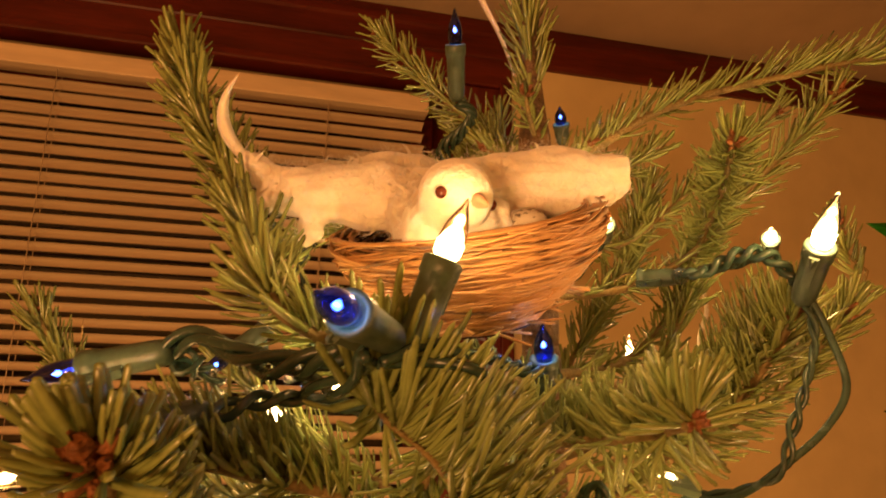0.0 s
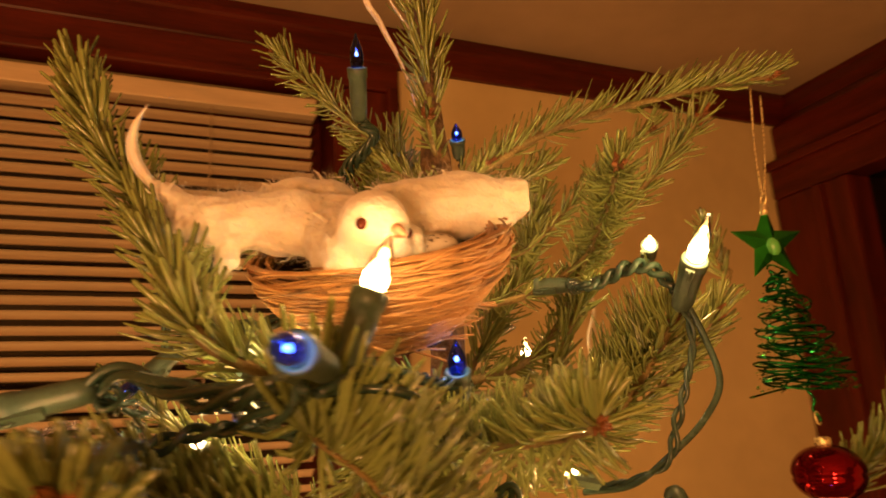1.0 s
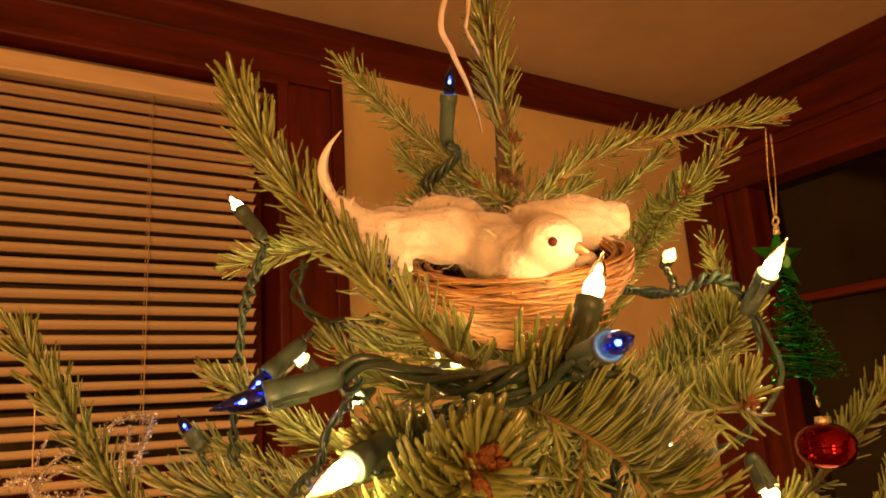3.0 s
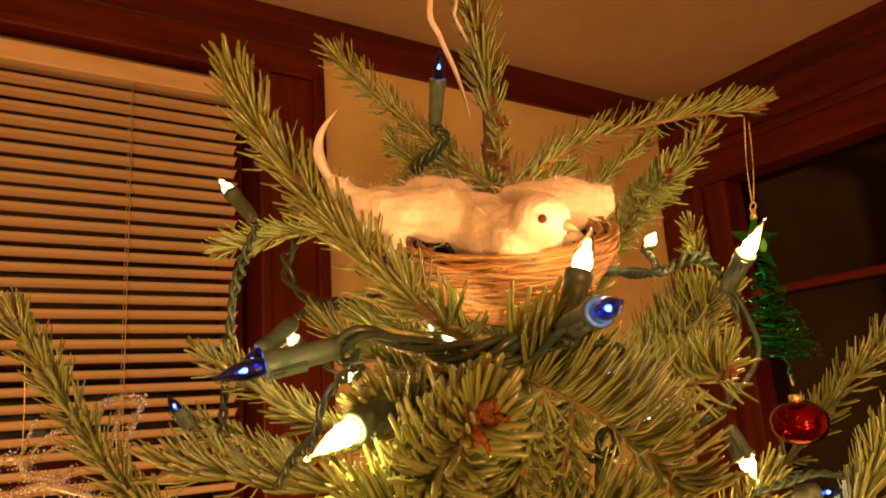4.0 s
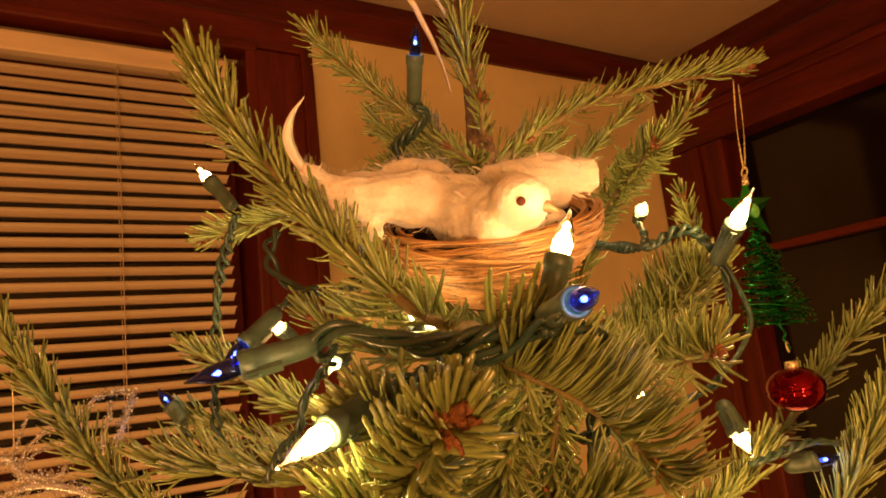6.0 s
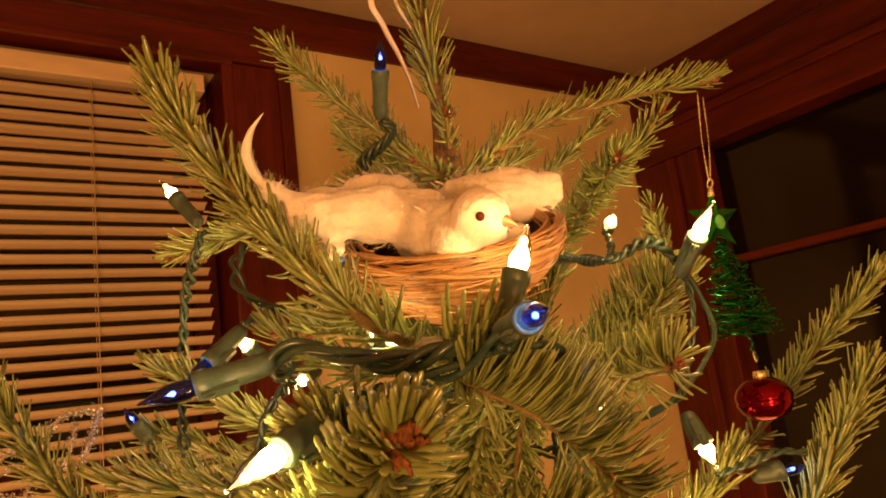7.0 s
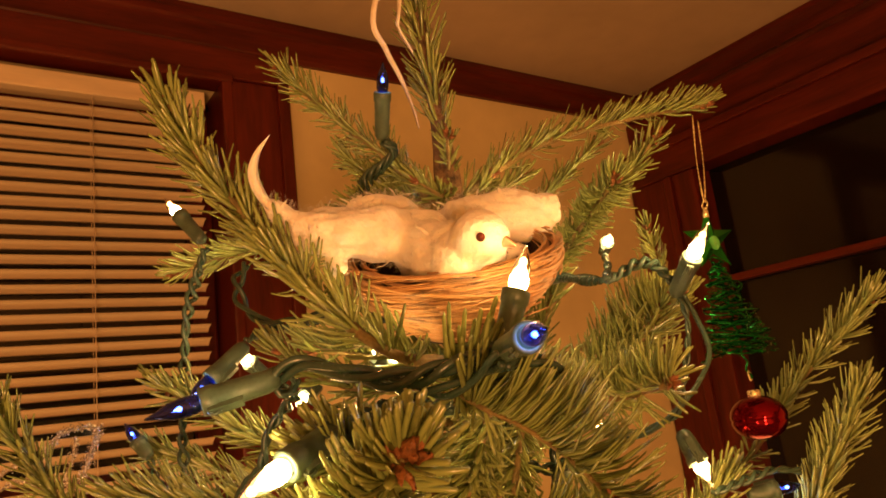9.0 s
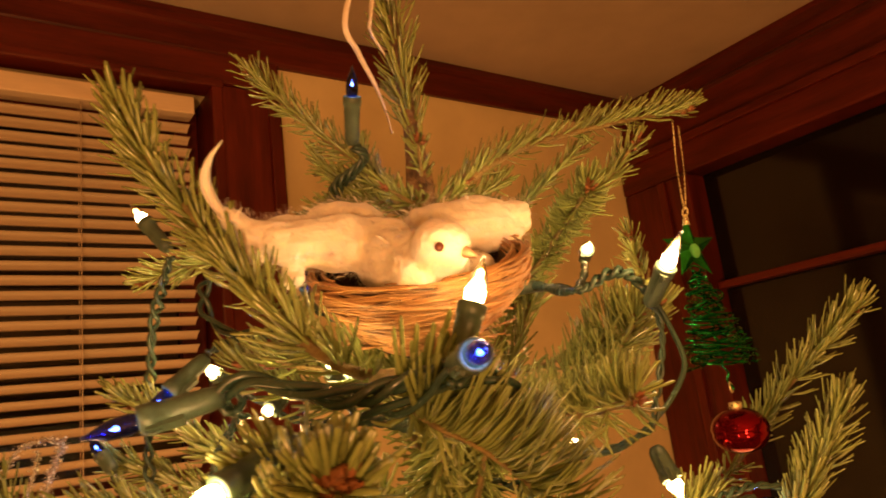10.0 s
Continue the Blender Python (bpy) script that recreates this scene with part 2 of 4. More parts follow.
crown = [(0, 2.454), (0.010, 2.454), (0.014, 2.462), (0.014, 2.505), (0.016, 2.512), (0.016, 2.525), (0.010, 2.5435), (0, 2.5435)]
moulding("trim_crown_north", crown, (WALL_X, WALL_Y, 0), (XW, WALL_Y, 0), "dark red wooden crown moulding under the ceiling")
frieze = [(0, 2.346), (0.060, 2.346), (0.060, 2.440), (0.052, 2.452), (0.030, 2.470), (0.022, 2.500), (0.006, 2.530), (0.004, 2.5435), (0, 2.5435)]
moulding("trim_crown_east", frieze, (WALL_X, YS, 0), (WALL_X, WALL_Y - 0.002, 0), "dark red wooden frieze and crown moulding")

# window with casing behind the blind
w1 = thing("window_1", (WX0 / 2 + WX1 / 2, WALL_Y, WZ0), "dark night window in a red-stained wooden casing", "window", "", "structure")


def child(ob, parent):
    ob.parent = parent
    ob.matrix_parent_inverse = parent.matrix_world.inverted()
    return ob


F0 = WALL_Y - 0.022
child(part("side_casing", box((WX1 + 0.006, F0, 0.9), (0.507, WALL_Y, 2.390), 0.004), WOOD), w1)
child(part("backband", box((0.484, F0 - 0.008, 0.9), (0.508, F0 + 0.002, 2.4), 0.003), WOOD), w1)
child(part("inner_bead", box((WX1 - 0.006, F0 - 0.006, 0.9), (WX1 + 0.014, WALL_Y + 0.02, 2.392), 0.004), WOOD), w1)
child(part("side_casing", box((WX0 - 0.13, F0, 0.9), (WX0 - 0.006, WALL_Y, 2.390), 0.004), WOOD), w1)
child(part("head_casing", box((WX0 - 0.14, F0 - 0.003, 2.392), (0.510, WALL_Y, 2.452), 0.004), WOOD_H), w1)
child(part("head_bead", box((WX0, F0 - 0.008, WZ1 - 0.004), (WX1 + 0.016, WALL_Y + 0.02, 2.400), 0.004), WOOD_H), w1)
child(part("jamb", box((WX1 - 0.004, WALL_Y + 0.002, WZ0), (WX1 + 0.004, WALL_Y + 0.118, WZ1), 0.001), WOOD), w1)
child(part("window_sill", box((WX0 - 0.16, F0 - 0.05, WZ0 - 0.03), (0.534, WALL_Y + 0.10, WZ0), 0.006), WOOD_H), w1)
child(part("pane", box((WX0 + 0.03, WALL_Y + 0.092, WZ0 + 0.04), (WX1 - 0.03, WALL_Y + 0.098, WZ1 - 0.03)), NIGHT), w1, )
for name, lo, hi in (("sash_stile", (WX1 - 0.05, WALL_Y + 0.075, WZ0), (WX1 - 0.006, WALL_Y + 0.112, WZ1 - 0.006)),
                     ("sash_stile", (WX0 + 0.006, WALL_Y + 0.075, WZ0), (WX0 + 0.05, WALL_Y + 0.112, WZ1 - 0.006)),
                     ("sash_rail", (WX0 + 0.05, WALL_Y + 0.075, WZ1 - 0.055), (WX1 - 0.05, WALL_Y + 0.112, WZ1 - 0.006)),
                     ("sash_rail", (WX0 + 0.05, WALL_Y + 0.075, 1.66), (WX1 - 0.05, WALL_Y + 0.112, 1.71))):
    child(part(name, box(lo, hi, 0.004), WOOD), w1)

# right window: post, header, rail and dark glass
w2 = thing("window_2", (WALL_X, 0.4, EZ0), "dark night window with a heavy red-stained wooden frame", "window", "", "structure")
PX = 1.483
child(part("side_post", box((PX, 1.012, 0.0), (WALL_X, WALL_Y - 0.004, 2.250), 0.006), WOOD), w2)
child(part("post_bead", box((PX - 0.010, 1.075, 0.0), (PX + 0.003, 1.098, 2.248), 0.004), WOOD), w2)
child(part("header", box((PX - 0.002, EY0 - 0.1, 2.250), (WALL_X, WALL_Y - 0.003, 2.344), 0.006), WOOD_H), w2)
child(part("header_bead", box((PX - 0.014, EY0 - 0.1, 2.322), (PX, WALL_Y - 0.003, 2.344), 0.004), WOOD_H), w2)
child(part("side_post", box((PX, EY0 - 0.14, 0.0), (WALL_X, EY0, 2.250), 0.006), WOOD), w2)
child(part("meeting_rail", box((PX + 0.03, EY0 + 0.002, 1.955), (PX + 0.062, 1.010, 1.973), 0.004), WOOD_H), w2)
child(part("pane", box((PX + 0.066, EY0 + 0.002, EZ0), (PX + 0.072, 1.010, 2.248)), NIGHT), w2)
child(part("window_sill", box((PX - 0.05, EY0 - 0.15, EZ0 - 0.04), (WALL_X, 1.008, EZ0 - 0.002), 0.006), WOOD_H), w2)

# venetian blind
blind = thing("venetian_blind", (-0.2, 1.225, WZ1), "cream metal venetian blind with open slats over the window", "blind")
BX0, BX1, SP = WX0 + 0.02, 0.350, 0.0237
child(part("headrail", box((BX0, 1.206, 2.330), (BX1, 1.246, 2.364), 0.003), BLIND), blind)


def slat_mesh():
    verts, faces = [], []
    n, w = 8, 0.0255
    for x in (BX0 + 0.004, BX1 - 0.006):
        for side in (0, 1):
            for k in range(n + 1):
                a = k / n - 0.5
                verts.append((x, a * w, 0.0022 * (1 - 4 * a * a) - (0.0004 if side else 0)))
    m = n + 1
    for k in range(n):
        faces.append((k, k + 1, 2 * m + k + 1, 2 * m + k))
        faces.append((m + k + 1, m + k, 3 * m + k, 3 * m + k + 1))
    for k in (0, n):
        faces.append((k, m + k, 3 * m + k, 2 * m + k))
    me = bpy.data.meshes.new("slat")
    me.from_pydata(verts, [], faces)
    me.materials.append(BLIND)
    me.polygons.foreach_set("use_smooth", [True] * len(me.polygons))
    return me


SLAT = slat_mesh()
rng = random.Random(4)
SLAT_TOP = 2.309
for i in range(52):
    ob = new("slat", SLAT)
    ob.matrix_world = pose(rng.uniform(-0.001, 0.001), 1.229, SLAT_TOP - i * SP + rng.uniform(-0.0006, 0.0006), -19.0 - 12.0 * min(1, i / 26) + rng.uniform(-1.3, 1.3), rng.uniform(-0.12, 0.12), 0)
    child(ob, blind)
for x in (0.164, -0.29, -0.70):
    for y in (1.2150, 1.2430):
        verts, faces = [], []
        tube_data([Vector((x, y, 2.335)), Vector((x, y, 1.7)), Vector((x, y, SLAT_TOP - 52 * SP))], 0.0008, 6, verts, faces)
        child(mesh_ob("ladder_cord", verts, faces, CORD), blind)
child(part("bottom_rail", box((BX0 + 0.003, 1.217, SLAT_TOP - 52 * SP - 0.012), (BX1 - 0.004, 1.243, SLAT_TOP - 52 * SP), 0.003), BLIND), blind)

# ---- the fir tree ----
tree = thing("christmas_tree", (0.2, 0.27, 0), "green fir tree with strings of small lights", "tree")


def needle_data(base, way, bend, length, width, side, verts, faces):
    """A flat, slightly bent needle of diamond section."""
    i0 = len(verts)
    nrm = way.cross(side).normalized()
    for f, w in ((0.0, 0.45), (0.13, 0.95), (0.60, 1.08), (0.965, 0.80)):
        c = base + way * (length * f) + bend * (length * f * f)
        verts.extend((c + side * (width * w), c + nrm * (width * 0.52 * w), c - side * (width * w), c - nrm * (width * 0.52 * w)))
    verts.append(base + way * length + bend * length)
    for r in range(3):
        for k in range(4):
            k2 = (k + 1) % 4
            faces.append((i0 + r * 4 + k, i0 + r * 4 + k2, i0 + r * 4 + 4 + k2, i0 + r * 4 + 4 + k))
    for k in range(4):
        faces.append((i0 + 12 + k, i0 + 12 + (k + 1) % 4, i0 + 16))


def fir_branch(points, thick=0.0016, length=0.015, density=16, lean=52, upward=0.55, seed=1, bud=True, width=0.00085,
               bare=0.0, sweep=None, name="branch", jitter=9.0, comb=None, fan=35, bud_size=1.0, hook=0.20, dress=0.35):
    """A twig from its base to its tip with needles on it. density: needles per centimetre; bare: share of the base with no needles."""
    rnd = random.Random(seed)
    path = smooth_path(points, 0.004)
    p0 = path[0]
    away = math.hypot(p0.x - 0.196, p0.y - 0.273)
    stem_path = path
    if away > 0.03:
        # the bare stem back to the trunk
        root = Vector((0.197, 0.274, p0.z - 0.30 * away - 0.006))
        mid = root.lerp(p0, 0.55) - Vector((0, 0, 0.10 * away))
        stem_path = smooth_path([root, mid] + list(points), 0.004)
    verts, faces = [], []
    tube_data(stem_path, lambda f: thick * (1.15 - 0.55 * f) * (1 + 0.12 * math.sin(f * 70 + seed)), 8, verts, faces)
    br = mesh_ob(name, verts, faces, TWIG)
    child(br, tree)
    fr = frames_along(path)
    total = sum((path[i + 1] - path[i]).length for i in range(len(path) - 1))
    verts, faces = [], []
    up = Vector((0, 0, 1))
    for j in range(int(total * (1 - bare) * 100 * density)):
        f = bare + (1 - bare) * rnd.random() ** 0.92
        x = f * (len(fr) - 1)
        i = min(int(x), len(fr) - 2)
        p = fr[i][0].lerp(fr[i + 1][0], x - i)
        t, s, u = fr[i][1:]
        a = rnd.uniform(0, 2 * math.pi)
        r = s * math.cos(a) + u * math.sin(a)
        if comb is not None:
            side_c = Vector(comb)
            side_c = (side_c - t * side_c.dot(t)).normalized()
            a = radians(rnd.gauss(0, fan)) if rnd.random() > 0.28 else rnd.uniform(0, 2 * math.pi)
            r = side_c * math.cos(a) + t.cross(side_c) * math.sin(a)
        elif r.z < -0.2 and rnd.random() < upward:
            r = (r - up * (2 * r.z)).normalized()
        ang = radians(lean + rnd.gauss(0, jitter) - 26 * max(0, (f - 0.86) / 0.14))
        way = (t * math.cos(ang) + r * math.sin(ang)).normalized()
        if sweep is not None:
            way = (way + Vector(sweep)).normalized()
        bend = (up * 0.22 * upward + t * hook + Vector((rnd.gauss(0, 0.08), rnd.gauss(0, 0.08), rnd.gauss(0, 0.08))))
        ln = length * rnd.uniform(0.78, 1.12) * (1 - 0.25 * max(0, (f - 0.9) / 0.1))
        side = way.cross(r)
        side = side.normalized() if side.length > 1e-4 else s
        needle_data(p + r * thick * 0.7, way, bend, ln, width * rnd.uniform(0.85, 1.15), side, verts, faces)
    # thin older needles on the stem that leads back to the trunk
    if away > 0.03 and dress:
        old = frames_along(stem_path[:len(stem_path) - len(path)])
        reach = sum((old[i + 1][0] - old[i][0]).length for i in range(len(old) - 1))
        for j in range(int(reach * 100 * density * dress)):
            p, t, s, u = old[rnd.randrange(len(old) // 5, len(old))]
            a = rnd.uniform(0, 2 * math.pi)
            r = s * math.cos(a) + u * math.sin(a)
            way = (t * 0.55 + r * 0.8).normalized()
            side = way.cross(r)
            side = side.normalized() if side.length > 1e-4 else s
            needle_data(p + r * thick * 0.7, way, t * 0.15, length * rnd.uniform(0.6, 0.9), width * rnd.uniform(0.85, 1.1), side, verts, faces)
    nd = mesh_ob("needles", verts, faces, NEEDLE)
    tagged(nd, kind="stuff")
    nd.parent = br
    if bud:
        verts, faces = [], []
        p, t, s, u = fr[-1]
        for q in range(11):
            a = 2.4 * q + seed
            k = bud_size * (0.9 if q == 0 else rnd.uniform(0.35, 0.75))
            off = (s * math.cos(a) + u * math.sin(a)) * (0.0 if q == 0 else rnd.uniform(0.0009, 0.0019) * bud_size) - t * (0.0004 * q * bud_size * rnd.uniform(0.2, 1.2))
            lathe_data([(-0.0012 * k, 0.0007 * k), (0.0002 * k, 0.0015 * k), (0.0018 * k, 0.0013 * k), (0.0034 * k, 0.0006 * k), (0.0044 * k, 0.0001)], p + off, t + off * 330 / bud_size, 7, verts, faces)
        verts = [v + Vector((rnd.gauss(0, 0.0002), rnd.gauss(0, 0.0002), rnd.gauss(0, 0.0002))) * bud_size for v in verts]
        b = mesh_ob("bud", verts, faces, BUD, label="reddish brown bud")
        b.parent = br
    return br


# trunk and leader
verts, faces = [], []
trunk_path = smooth_path([(0.205, 0.285, 0.0), (0.204, 0.282, 0.8), (0.200, 0.278, 1.5), (0.1945, 0.2725, 1.78), (0.1925, 0.2705, 1.876), (0.190, 0.274, 1.952), (0.189, 0.276, 2.06)], 0.012)
tube_data(trunk_path, lambda f: 0.028 * (1 - f) ** 1.25 + 0.0028 + 0.0024 / (1 + math.exp((f - 0.909) * 900)) + 0.0012 * math.exp(-((f - 0.911) / 0.004) ** 2) + 0.00035 * math.sin(f * 420), 14, verts, faces)
child(mesh_ob("trunk", verts, faces, BARK, label="brown barked trunk"), tree)
# leader needles
fir_branch([(0.1925, 0.2705, 1.885), (0.190, 0.274, 1.952), (0.189, 0.276, 2.06)], 0.0027, 0.0165, 17, 44, 0.4, 101, False, jitter=14)
# left branch before the blind
fir_branch([(0.1413, 0.2139, 1.7644), (0.1089, 0.1911, 1.7665), (0.0921, 0.1884, 1.7752), (0.0860, 0.2116, 1.7948), (0.0748, 0.2345, 1.8250), (0.0600, 0.2461, 1.8536), (0.0526, 0.2537, 1.8793)], 0.0021, 0.0128, 27, 60, 0.7, 1, bare=0.16, jitter=11, hook=0.32, width=0.00080)
# upper left branch
fir_branch([(0.191, 0.287, 1.8573), (0.1756, 0.2982, 1.8810), (0.1637, 0.3085, 1.8971), (0.1540, 0.3225, 1.9165), (0.1408, 0.3292, 1.9321), (0.1325, 0.3337, 1.9458)], 0.0018, 0.0115, 20, 58, 0.3, 2, bare=0.12, hook=0.3, width=0.0007)
fir_branch([(0.1963, 0.2901, 1.8527), (0.1884, 0.3227, 1.8745), (0.1839, 0.3432, 1.8914), (0.1790, 0.3524, 1.9047)], 0.0016, 0.012, 22, 56, 0.3, 3, bare=0.2)
fir_branch([(0.2010, 0.2920, 1.8491), (0.1981, 0.3176, 1.8713), (0.1985, 0.3337, 1.8925), (0.1988, 0.3385, 1.9087)], 0.0015, 0.013, 18, 46, 0.3, 31, bare=0.2)
fir_branch([(0.1930, 0.2864, 1.8451), (0.1753, 0.2905, 1.8505), (0.1603, 0.2931, 1.8525), (0.1484, 0.2953, 1.8490)], 0.0015, 0.012, 22, 50, 0.6, 32, bare=0.3)
fir_branch([(0.2034, 0.2902, 1.8488), (0.2263, 0.2891, 1.8557), (0.2510, 0.2897, 1.8687), (0.2626, 0.2893, 1.8770)], 0.0015, 0.012, 22, 46, 0.4, 33, bare=0.3)
# long right branch that carries the ornament
fir_branch([(0.1960, 0.2803, 1.8481), (0.2187, 0.2716, 1.8634), (0.2488, 0.2558, 1.8808), (0.2948, 0.2357, 1.8923), (0.3368, 0.2113, 1.8971)], 0.0019, 0.0122, 20, 54, 0.85, 4, bare=0.06, hook=0.3, width=0.00068)
# right branches
fir_branch([(0.2825, 0.3229, 1.8035), (0.2710, 0.2791, 1.8245), (0.2559, 0.2383, 1.8359), (0.2356, 0.1998, 1.8411)], 0.0018, 0.0130, 30, 58, 0.3, 5, width=0.00065, hook=0.3)
fir_branch([(0.2694, 0.2729, 1.8261), (0.2829, 0.2486, 1.8495), (0.2944, 0.2344, 1.8655), (0.3030, 0.2228, 1.8803)], 0.0015, 0.0125, 18, 46, 0.4, 6, width=0.00065)
fir_branch([(0.2837, 0.3209, 1.8570), (0.3053, 0.3041, 1.8803), (0.3264, 0.2844, 1.9028)], 0.0014, 0.012, 15, 46, 0.4, 7)
fir_branch([(0.2358, 0.2628, 1.7336), (0.2452, 0.2308, 1.7529), (0.2500, 0.2123, 1.7708), (0.2513, 0.1978, 1.7850)], 0.0019, 0.0175, 32, 62, 0.6, 8, True, 0.00075, 0.0, None, "branch", 5, (-0.84, 0.54, 0.15), 65)
fir_branch([(0.2299, 0.2685, 1.7328), (0.2413, 0.2426, 1.7535), (0.2481, 0.2259, 1.7700), (0.2511, 0.2116, 1.7849)], 0.0016, 0.0175, 26, 64, 0.6, 81, False, 0.00078, 0.15, None, "branch", 7, (-0.80, 0.30, 0.45), 60)
fir_branch([(0.1457, 0.2290, 1.7520), (0.1589, 0.2138, 1.7452), (0.1715, 0.1943, 1.7439), (0.1790, 0.1683, 1.7458), (0.1764, 0.1422, 1.7486)], 0.0020, 0.0150, 44, 80, 0.3, 9, width=0.00066, comb=(0.05, -0.25, 1.0), fan=42, hook=0.10, jitter=5, bud_size=0.75)
fir_branch([(0.3514, 0.2728, 1.8141), (0.3468, 0.2749, 1.8284), (0.3435, 0.2738, 1.8440)], 0.0013, 0.0105, 16, 48, 0.3, 10)
# front branches
fir_branch([(0.19, 0.26, 1.73), (0.150, 0.215, 1.745), (0.1204, 0.1840, 1.7561), (0.1150, 0.1657, 1.7501), (0.1240, 0.1527, 1.7406), (0.1297, 0.1423, 1.7307), (0.1323, 0.1303, 1.7192)], 0.0010, 0.0205, 38, 50, 2.4, 11, True, 0.00092, 0.66, None, "branch", 3, (0.35, -0.40, 0.60), 40, hook=0.05, dress=0.1)
fir_branch([(0.0750, 0.1969, 1.7048), (0.0732, 0.1685, 1.7203), (0.0712, 0.1487, 1.7301), (0.0697, 0.1346, 1.7372), (0.0679, 0.1251, 1.7420)], 0.0019, 0.0130, 62, 60, 0.6, 12, True, 0.00095, 0.0, bud_size=1.6, hook=0.2, dress=0.0)
fir_branch([(0.19, 0.26, 1.68), (0.10, 0.19, 1.70), (0.0680, 0.1628, 1.7162), (0.0492, 0.1540, 1.7105)], 0.0022, 0.016, 60, 54, 0.8, 13, True, 0.0008, 0.45)
fir_branch([(0.1401, 0.1878, 1.7492), (0.1295, 0.1862, 1.7327), (0.1178, 0.1842, 1.7122)], 0.0018, 0.012, 40, 50, 0.3, 34)
fir_branch([(0.1595, 0.1975, 1.7442), (0.1497, 0.1923, 1.7275), (0.1381, 0.1865, 1.7078)], 0.0018, 0.012, 30, 50, 0.3, 35)
# spurs on the trunk
fir_branch([(0.1980, 0.2865, 1.8518), (0.1901, 0.2944, 1.8627), (0.1829, 0.3057, 1.8778)], 0.0017, 0.012, 17, 55, 0.3, 41, bud=False)
fir_branch([(0.2035, 0.2949, 1.8534), (0.1907, 0.3131, 1.8631), (0.1805, 0.3283, 1.8727)], 0.0016, 0.012, 17, 55, 0.3, 43, bud=False)
fir_branch([(0.194, 0.270, 1.862), (0.186, 0.258, 1.868), (0.181, 0.250, 1.876)], 0.0011, 0.008, 14, 50, 0.5, 36)
fir_branch([(0.195, 0.271, 1.845), (0.205, 0.262, 1.852), (0.212, 0.256, 1.862)], 0.0011, 0.008, 14, 50, 0.5, 37)
fir_branch([(0.194, 0.271, 1.852), (0.180, 0.263, 1.850), (0.168, 0.262, 1.856)], 0.0012, 0.009, 20, 50, 0.5, 39)
# under the nest
fir_branch([(0.1670, 0.2295, 1.7637), (0.1321, 0.2298, 1.7685), (0.1099, 0.2332, 1.7732), (0.0979, 0.2368, 1.7757)], 0.0018, 0.0135, 18, 58, 0.85, 14)
fir_branch([(0.1718, 0.2641, 1.7599), (0.1322, 0.2658, 1.7611), (0.1092, 0.2711, 1.7714), (0.0996, 0.2741, 1.7811)], 0.0018, 0.0140, 22, 50, 0.6, 15)
# left, lower and farther
fir_branch([(0.1695, 0.3359, 1.8344), (0.1454, 0.3564, 1.8459), (0.1202, 0.3775, 1.8476), (0.0896, 0.4049, 1.8416)], 0.0016, 0.013, 22, 46, 0.5, 16)
fir_branch([(0.1274, 0.3138, 1.7344), (0.1058, 0.3283, 1.7465), (0.0856, 0.3399, 1.7624), (0.0695, 0.3485, 1.7750)], 0.0018, 0.014, 24, 48, 0.5, 17)
fir_branch([(0.1132, 0.2749, 1.7130), (0.0883, 0.2965, 1.7170), (0.0658, 0.3144, 1.7232), (0.0455, 0.3244, 1.7283)], 0.0018, 0.0165, 30, 54, 0.85, 18)
fir_branch([(0.0635, 0.3530, 1.6907), (0.0338, 0.3616, 1.7226), (0.0127, 0.3641, 1.7558), (-0.0119, 0.3613, 1.7965)], 0.0018, 0.0145, 24, 46, 0.4, 19)
fir_branch([(0.1356, 0.3753, 1.7227), (0.1140, 0.3942, 1.7274), (0.0943, 0.4108, 1.7381), (0.0772, 0.4151, 1.7469)], 0.0016, 0.014, 20, 48, 0.5, 20)
# right, lower
fir_branch([(0.3559, 0.2383, 1.7078), (0.3695, 0.2200, 1.7343), (0.3861, 0.2012, 1.7573), (0.4009, 0.1800, 1.7806)], 0.0019, 0.0145, 26, 46, 0.4, 21)
fir_branch([(0.3080, 0.1977, 1.6657), (0.3204, 0.1898, 1.6885), (0.3330, 0.1800, 1.7121), (0.3426, 0.1691, 1.7339)], 0.0018, 0.0155, 36, 42, 0.4, 22, width=0.00072)
fir_branch([(0.2464, 0.2364, 1.6701), (0.2606, 0.2235, 1.6791), (0.2751, 0.2167, 1.6890), (0.2873, 0.2120, 1.7009)], 0.0018, 0.015, 28, 56, 0.85, 23)
# lower middle
fir_branch([(0.1395, 0.2215, 1.6955), (0.1433, 0.2006, 1.7007), (0.1511, 0.1813, 1.7056), (0.1591, 0.1667, 1.7098)], 0.0018, 0.016, 28, 58, 0.9, 24)
fir_branch([(0.1786, 0.2469, 1.7438), (0.1591, 0.2362, 1.7246), (0.1366, 0.2260, 1.7089)], 0.0018, 0.014, 22, 52, 0.3, 25)
fir_branch([(0.2829, 0.2433, 1.7655), (0.2844, 0.2272, 1.7786), (0.2873, 0.2156, 1.7892)], 0.0016, 0.013, 26, 46, 0.5, 26)
fir_branch([(0.2585, 0.3087, 1.7637), (0.2672, 0.3017, 1.7838), (0.2767, 0.2981, 1.8046), (0.2828, 0.2964, 1.8207)], 0.0018, 0.014, 16, 42, 0.4, 27)
fir_branch([(0.2372, 0.3404, 1.7811), (0.2535, 0.3405, 1.8046), (0.2693, 0.3377, 1.8317), (0.2803, 0.3294, 1.8736)], 0.0018, 0.0145, 32, 54, 0.3, 28)
fir_branch([(0.1172, 0.2004, 1.7270), (0.0943, 0.1877, 1.7346), (0.0776, 0.1773, 1.7386), (0.0704, 0.1715, 1.7394)], 0.0022, 0.015, 44, 56, 0.8, 29, False)

